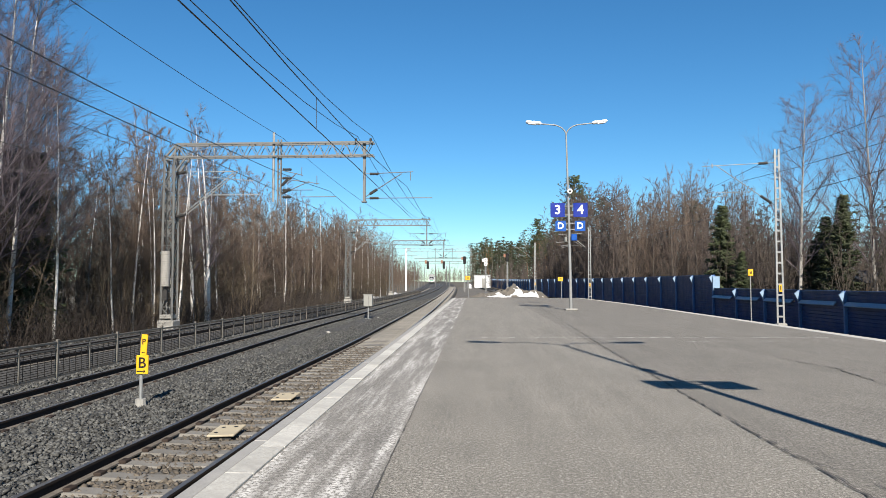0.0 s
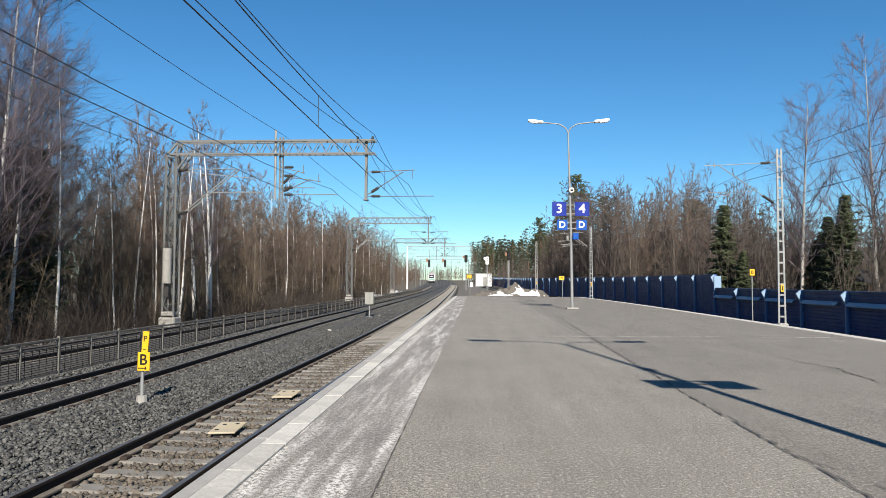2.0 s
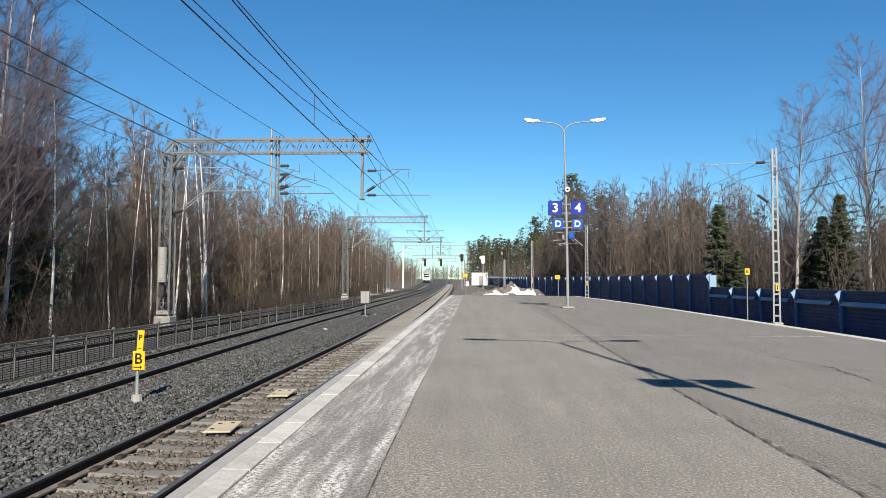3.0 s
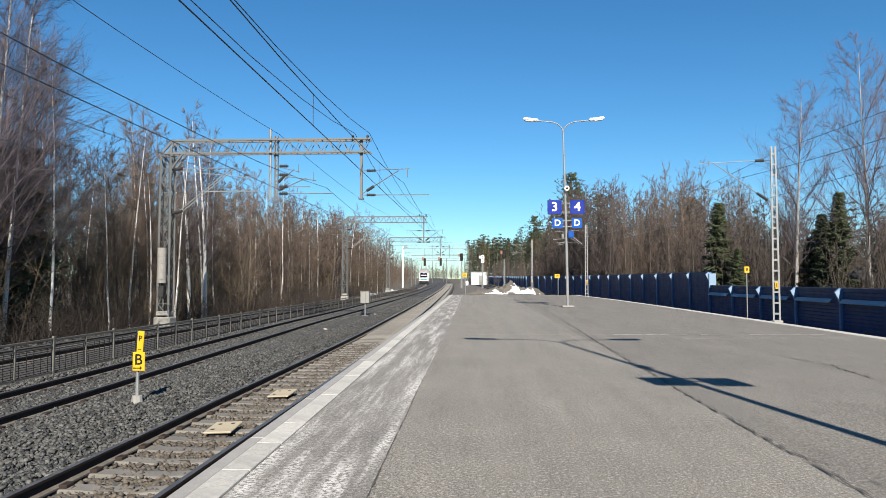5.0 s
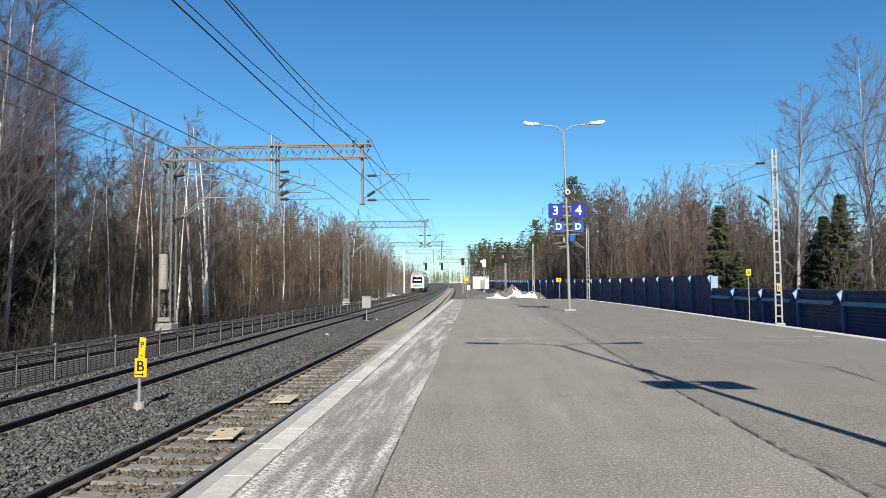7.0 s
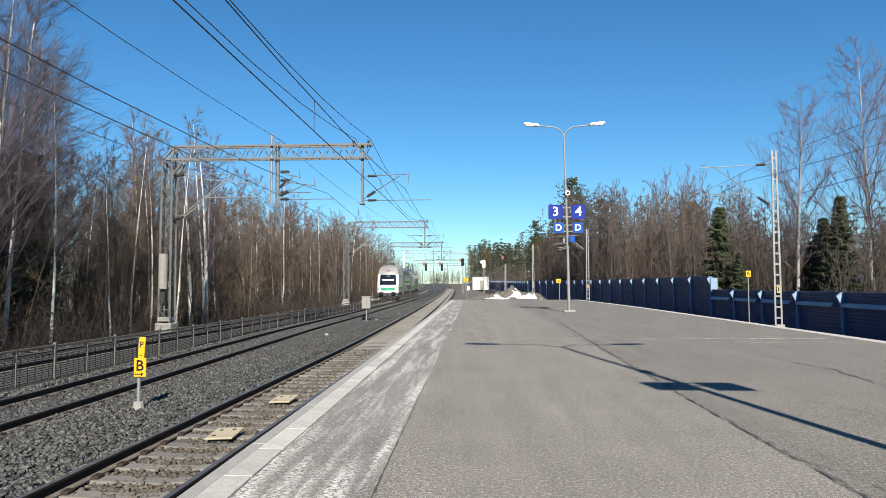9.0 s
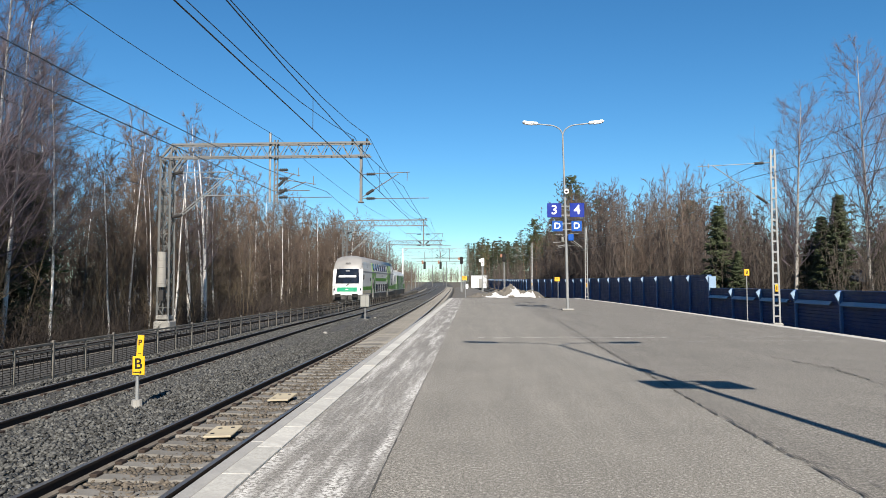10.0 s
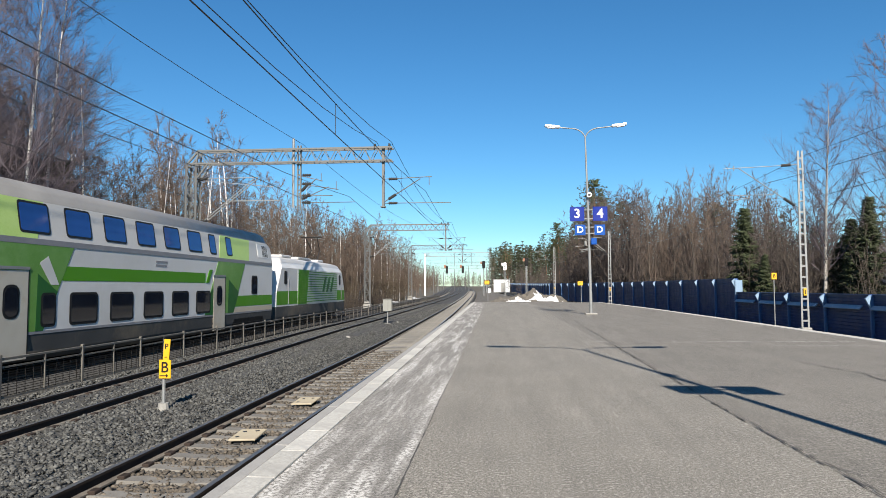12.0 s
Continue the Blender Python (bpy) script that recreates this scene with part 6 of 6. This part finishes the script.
ribbon("pale_line", [(6.0, 20.3), (9.0, 20.6), (11.2, 20.8)], 0.04, LINEPAINT, "faint pale line across the asphalt", jitter=0.4)
ribbon("pale_line", [(-0.1, 34), (-0.2, 45), (-0.3, 60)], 0.03, WORN, "faint lengthwise scrape", jitter=0.5)
ribbon("pale_line", [(-2.95, 76.9), (-0.5, 77.0), (2.6, 77.0)], 0.4, SLAB, "pale strip at the platform end", jitter=0.1)


# ---- edge stones ----
def edge_stones():
    slab = box((0.265, 1.0, 0.12), (0, 0, -0.048), bevel=0.006)
    me = bpy.data.meshes.new("slab")
    slab.to_mesh(me)
    slab.free()
    me.materials.append(SLAB)
    curb = box((0.155, 2.4, 0.16), (0, 0, -0.072), bevel=0.012)
    mk = bpy.data.meshes.new("curb_stone")
    curb.to_mesh(mk)
    curb.free()
    mk.materials.append(KERB)
    for k in range(81):
        ob = new("slab", me)
        ob.parent = deck
        ob.matrix_local = pose(-2.138 + edge_swing(-3.5 + k * 1.01) + random.uniform(-0.003, 0.003), -3.5 + k * 1.01, random.uniform(-0.003, 0.004), 0, 0, 0.6 + random.uniform(-0.25, 0.25))
    for k in range(34):
        ob = new("curb_stone", mk)
        ob.parent = deck
        ob.matrix_local = pose(-2.352 + edge_swing(-3.5 + k * 2.412) + random.uniform(-0.003, 0.003), -3.5 + k * 2.412, random.uniform(-0.004, 0.003), 0, 0, 0.6)


edge_stones()


# ---- sleepers, fastenings and stones ----
def sleeper_mesh():
    """A concrete sleeper: tapered sides, raised rail seats, a lower middle."""
    xs = (-1.3, -1.05, -0.45, -0.25, 0.25, 0.45, 1.05, 1.3)
    tops = (-0.02, 0.0, 0.0, -0.016, -0.016, 0.0, 0.0, -0.02)
    vs, fs = [], []
    for x, t in zip(xs, tops):
        vs += [(x, -0.15, -0.2), (x, -0.115, t), (x, 0.115, t), (x, 0.15, -0.2)]
    for i in range(len(xs) - 1):
        for k in range(3):
            a = 4 * i + k
            fs.append((a, a + 1, a + 5, a + 4))
    fs += [(0, 3, 2, 1), (28, 29, 30, 31)]
    me = bpy.data.meshes.new("sleeper")
    me.from_pydata(vs, [], fs)
    me.materials.append(SLEEPER)
    return me


def clip_mesh():
    bm = box((0.1, 0.16, 0.05), (0.11, 0, 0.02), bevel=0.01)
    add_box(bm, (0.1, 0.16, 0.05), (-0.11, 0, 0.02), bevel=0.01)
    me = bpy.data.meshes.new("rail_clip")
    bm.to_mesh(me)
    bm.free()
    me.materials.append(RAIL)
    return me


LANE = {"first": bend_first, "second": bend_second, "third": bend}


def sleepers():
    me, mc = sleeper_mesh(), clip_mesh()
    for name, y0, n in (("first", 8.49 - 0.62 * 10, 150), ("second", 8.3 - 0.62 * 8, 100)):
        g = empty("sleeper_row", pose(0, 0, 0), label="row of pale concrete sleepers bedded in crushed stone", category="sleepers", kind="structure")
        for k in range(n):
            y = y0 + k * 0.62
            s = new("sleeper", me)
            s.parent = g
            s.matrix_local = pose(TRACKS[name] + LANE[name](y), y + random.uniform(-0.01, 0.01), RAILHEAD - 0.172 + rise(y) + random.uniform(-0.004, 0.004), 0, 0, random.uniform(-0.5, 0.5))
            if k < 45:
                for side in (-0.798, 0.798):
                    c = new("rail_clip", mc)
                    c.parent = s
                    c.matrix_local = pose(side, 0, 0.0)
    # farther sleepers, joined
    vs, fs = [], []
    base_v = [tuple(v.co) for v in me.vertices]
    base_f = [tuple(p.vertices) for p in me.polygons]
    for name, y0, y1 in (("first", 8.49 + 0.62 * 140, 260), ("second", 8.3 + 0.62 * 92, 230), ("third", 4, 230)):
        y = y0
        while y < y1:
            n = len(vs)
            dx, dz = TRACKS[name] + LANE[name](y), RAILHEAD - 0.172 + rise(y)
            vs += [(a + dx, b + y, c + dz) for a, b, c in base_v]
            fs += [tuple(i + n for i in f) for f in base_f]
            y += 0.62
    tagged(part("far_sleepers", (vs, fs), SLEEPER, None), "concrete sleepers farther along the tracks", "sleepers", kind="stuff")


sleepers()


def balise(y, turn):
    g = empty("track_board", pose(-4.13 + bend_first(y), y, RAILHEAD - 0.13, 3, -2, turn), label="flat pale yellowish board lying between the rails", category="board", group="boards between the rails")
    part("board", box((0.44, 0.62, 0.035), (0, 0, 0.02), bevel=0.01), BOARD, g)
    for dx, dy in ((-0.12, -0.16), (0.1, 0.18), (-0.1, 0.15)):
        part("hole", rod((dx, dy, 0.03), (dx, dy, 0.041), 0.035, sides=10), BLACK, g)
    part("bracket", box((0.3, 0.1, 0.06), (0, -0.2, -0.03)), DARKMETAL, g)


BOARD = surface("pale_board", (0.29, 0.249, 0.168), (0.348, 0.302, 0.215), 0.3, 0.8, 0.2, patch=(0.244, 0.209, 0.151))
balise(10.85, 2)
balise(14.15, -2)


def stone_mesh(name, places, material, label):
    """Crushed stones, each an angular lump of its own, in one mesh."""
    n = len(places)
    corner = np.array([[1, 0, 0], [-1, 0, 0], [0, 1, 0], [0, -1, 0], [0, 0, 1], [0, 0, -1]], float)
    tri = np.array([[0, 2, 4], [2, 1, 4], [1, 3, 4], [3, 0, 4], [2, 0, 5], [1, 2, 5], [3, 1, 5], [0, 3, 5]])
    v = corner[None] * rng.uniform(0.6, 1.25, (n, 6, 1)) + rng.normal(0, 0.22, (n, 6, 3))
    a, b = rng.uniform(0, 2 * math.pi, n), rng.uniform(-0.7, 0.7, n)
    ca, sa, cb, sb = np.cos(a), np.sin(a), np.cos(b), np.sin(b)
    rot = np.zeros((n, 3, 3))
    rot[:, 0, 0], rot[:, 0, 1], rot[:, 0, 2] = ca, -sa * cb, sa * sb
    rot[:, 1, 0], rot[:, 1, 1], rot[:, 1, 2] = sa, ca * cb, -ca * sb
    rot[:, 2, 1], rot[:, 2, 2] = sb, cb
    v = v * np.stack([rng.uniform(0.8, 1.4, n), rng.uniform(0.7, 1.1, n), rng.uniform(0.5, 0.9, n)], 1)[:, None]
    v = np.einsum("nij,nkj->nki", rot, v) * places[:, 3][:, None, None] + places[:, None, :3]
    f = (np.arange(n) * 6)[:, None, None] + tri[None]
    me = quad_mesh(name, v.reshape(-1, 3), [f.reshape(-1, 3)], material)
    tagged(new(name, me), label, "ballast stones", kind="stuff")


def scatter(n, x0, x1, y0, y1, z, size, power=1.0):
    p = np.empty((n, 4))
    p[:, 0] = rng.uniform(x0, x1, n)
    p[:, 1] = y0 + (y1 - y0) * rng.random(n) ** power
    p[:, 2] = np.interp(p[:, 0], [-19, -17, -12.6, -11.5, -10.7, -6.9, -6.4, -5.9, -2.6], [-1.5, -0.85, -0.75, -0.97, -0.77, -0.75, -0.75, -0.77, -0.77]) + z
    p[:, 2] += rng.uniform(-0.022, 0.026, n)
    share = np.clip((p[:, 0] + 7.4) / 2.0, 0, 1)
    p[:, 0] += [bend_first(v) * f + bend_second(v) * (1 - f) for f, v in zip(share, p[:, 1])]
    p[:, 3] = rng.uniform(0.6, 1.35, n) * size
    return p


stone_mesh("ballast_stones", np.concatenate([
    scatter(25000, -7.9, -5.15, 6, 34, 0.016, 0.042, 1.9), scatter(5000, -7.8, -5.15, 30, 62, 0.012, 0.045, 1.3),
    scatter(15000, -9.95, -7.2, 9, 42, 0.035, 0.042, 1.3), scatter(8000, -11.6, -9.7, 9, 46, 0.02, 0.045, 1.3),
    scatter(8000, -10.3, -7.1, 36, 90, 0.03, 0.05, 1.2), scatter(6000, -17.2, -11.6, 10, 60, 0.02, 0.05, 1.2), scatter(5000, -7.9, -5.15, 56, 110, 0.012, 0.06, 1.2)]), STONE, "grey crushed ballast stones between the tracks")
stone_mesh("ballast_stones", np.concatenate([scatter(9000, -4.9, -3.48, 4, 26, 0.006, 0.042, 1.4), scatter(2500, -3.36, -2.65, 3, 24, 0.0, 0.03, 1.3), scatter(2500, -5.3, -5.02, 3, 24, 0.0, 0.03, 1.3)]), BROWNSTONE, "brownish dusty stones between the sleepers of the first track")


# ---- what moves ----
SPEED = 32.2


def train_pose(lead, length):
    """The pose of a vehicle of that length whose front stands at lead along the third track."""
    y0, y1 = lead + 4, lead + length - 4
    a = Vector((TRACKS["third"] + bend(y0), y0, RAILHEAD + rise(y0)))
    b = Vector((TRACKS["third"] + bend(y1), y1, RAILHEAD + rise(y1)))
    d = b - a
    turn = math.degrees(math.atan2(-d.x, d.y))
    tilt = math.degrees(math.atan2(d.z, d.y))
    front = a - d.normalized() * 4
    return pose(front.x, front.y, front.z, tilt, 0, turn)


def motions():
    times = [k * 0.25 for k in range(49)]
    lead = lambda t: 25.2 + SPEED * (11.5 - t)
    walk(coach, [(t, train_pose(lead(t), 27.4)) for t in times])
    walk(loco, [(t, train_pose(lead(t) + 28.1, 18.0)) for t in times])


motions()
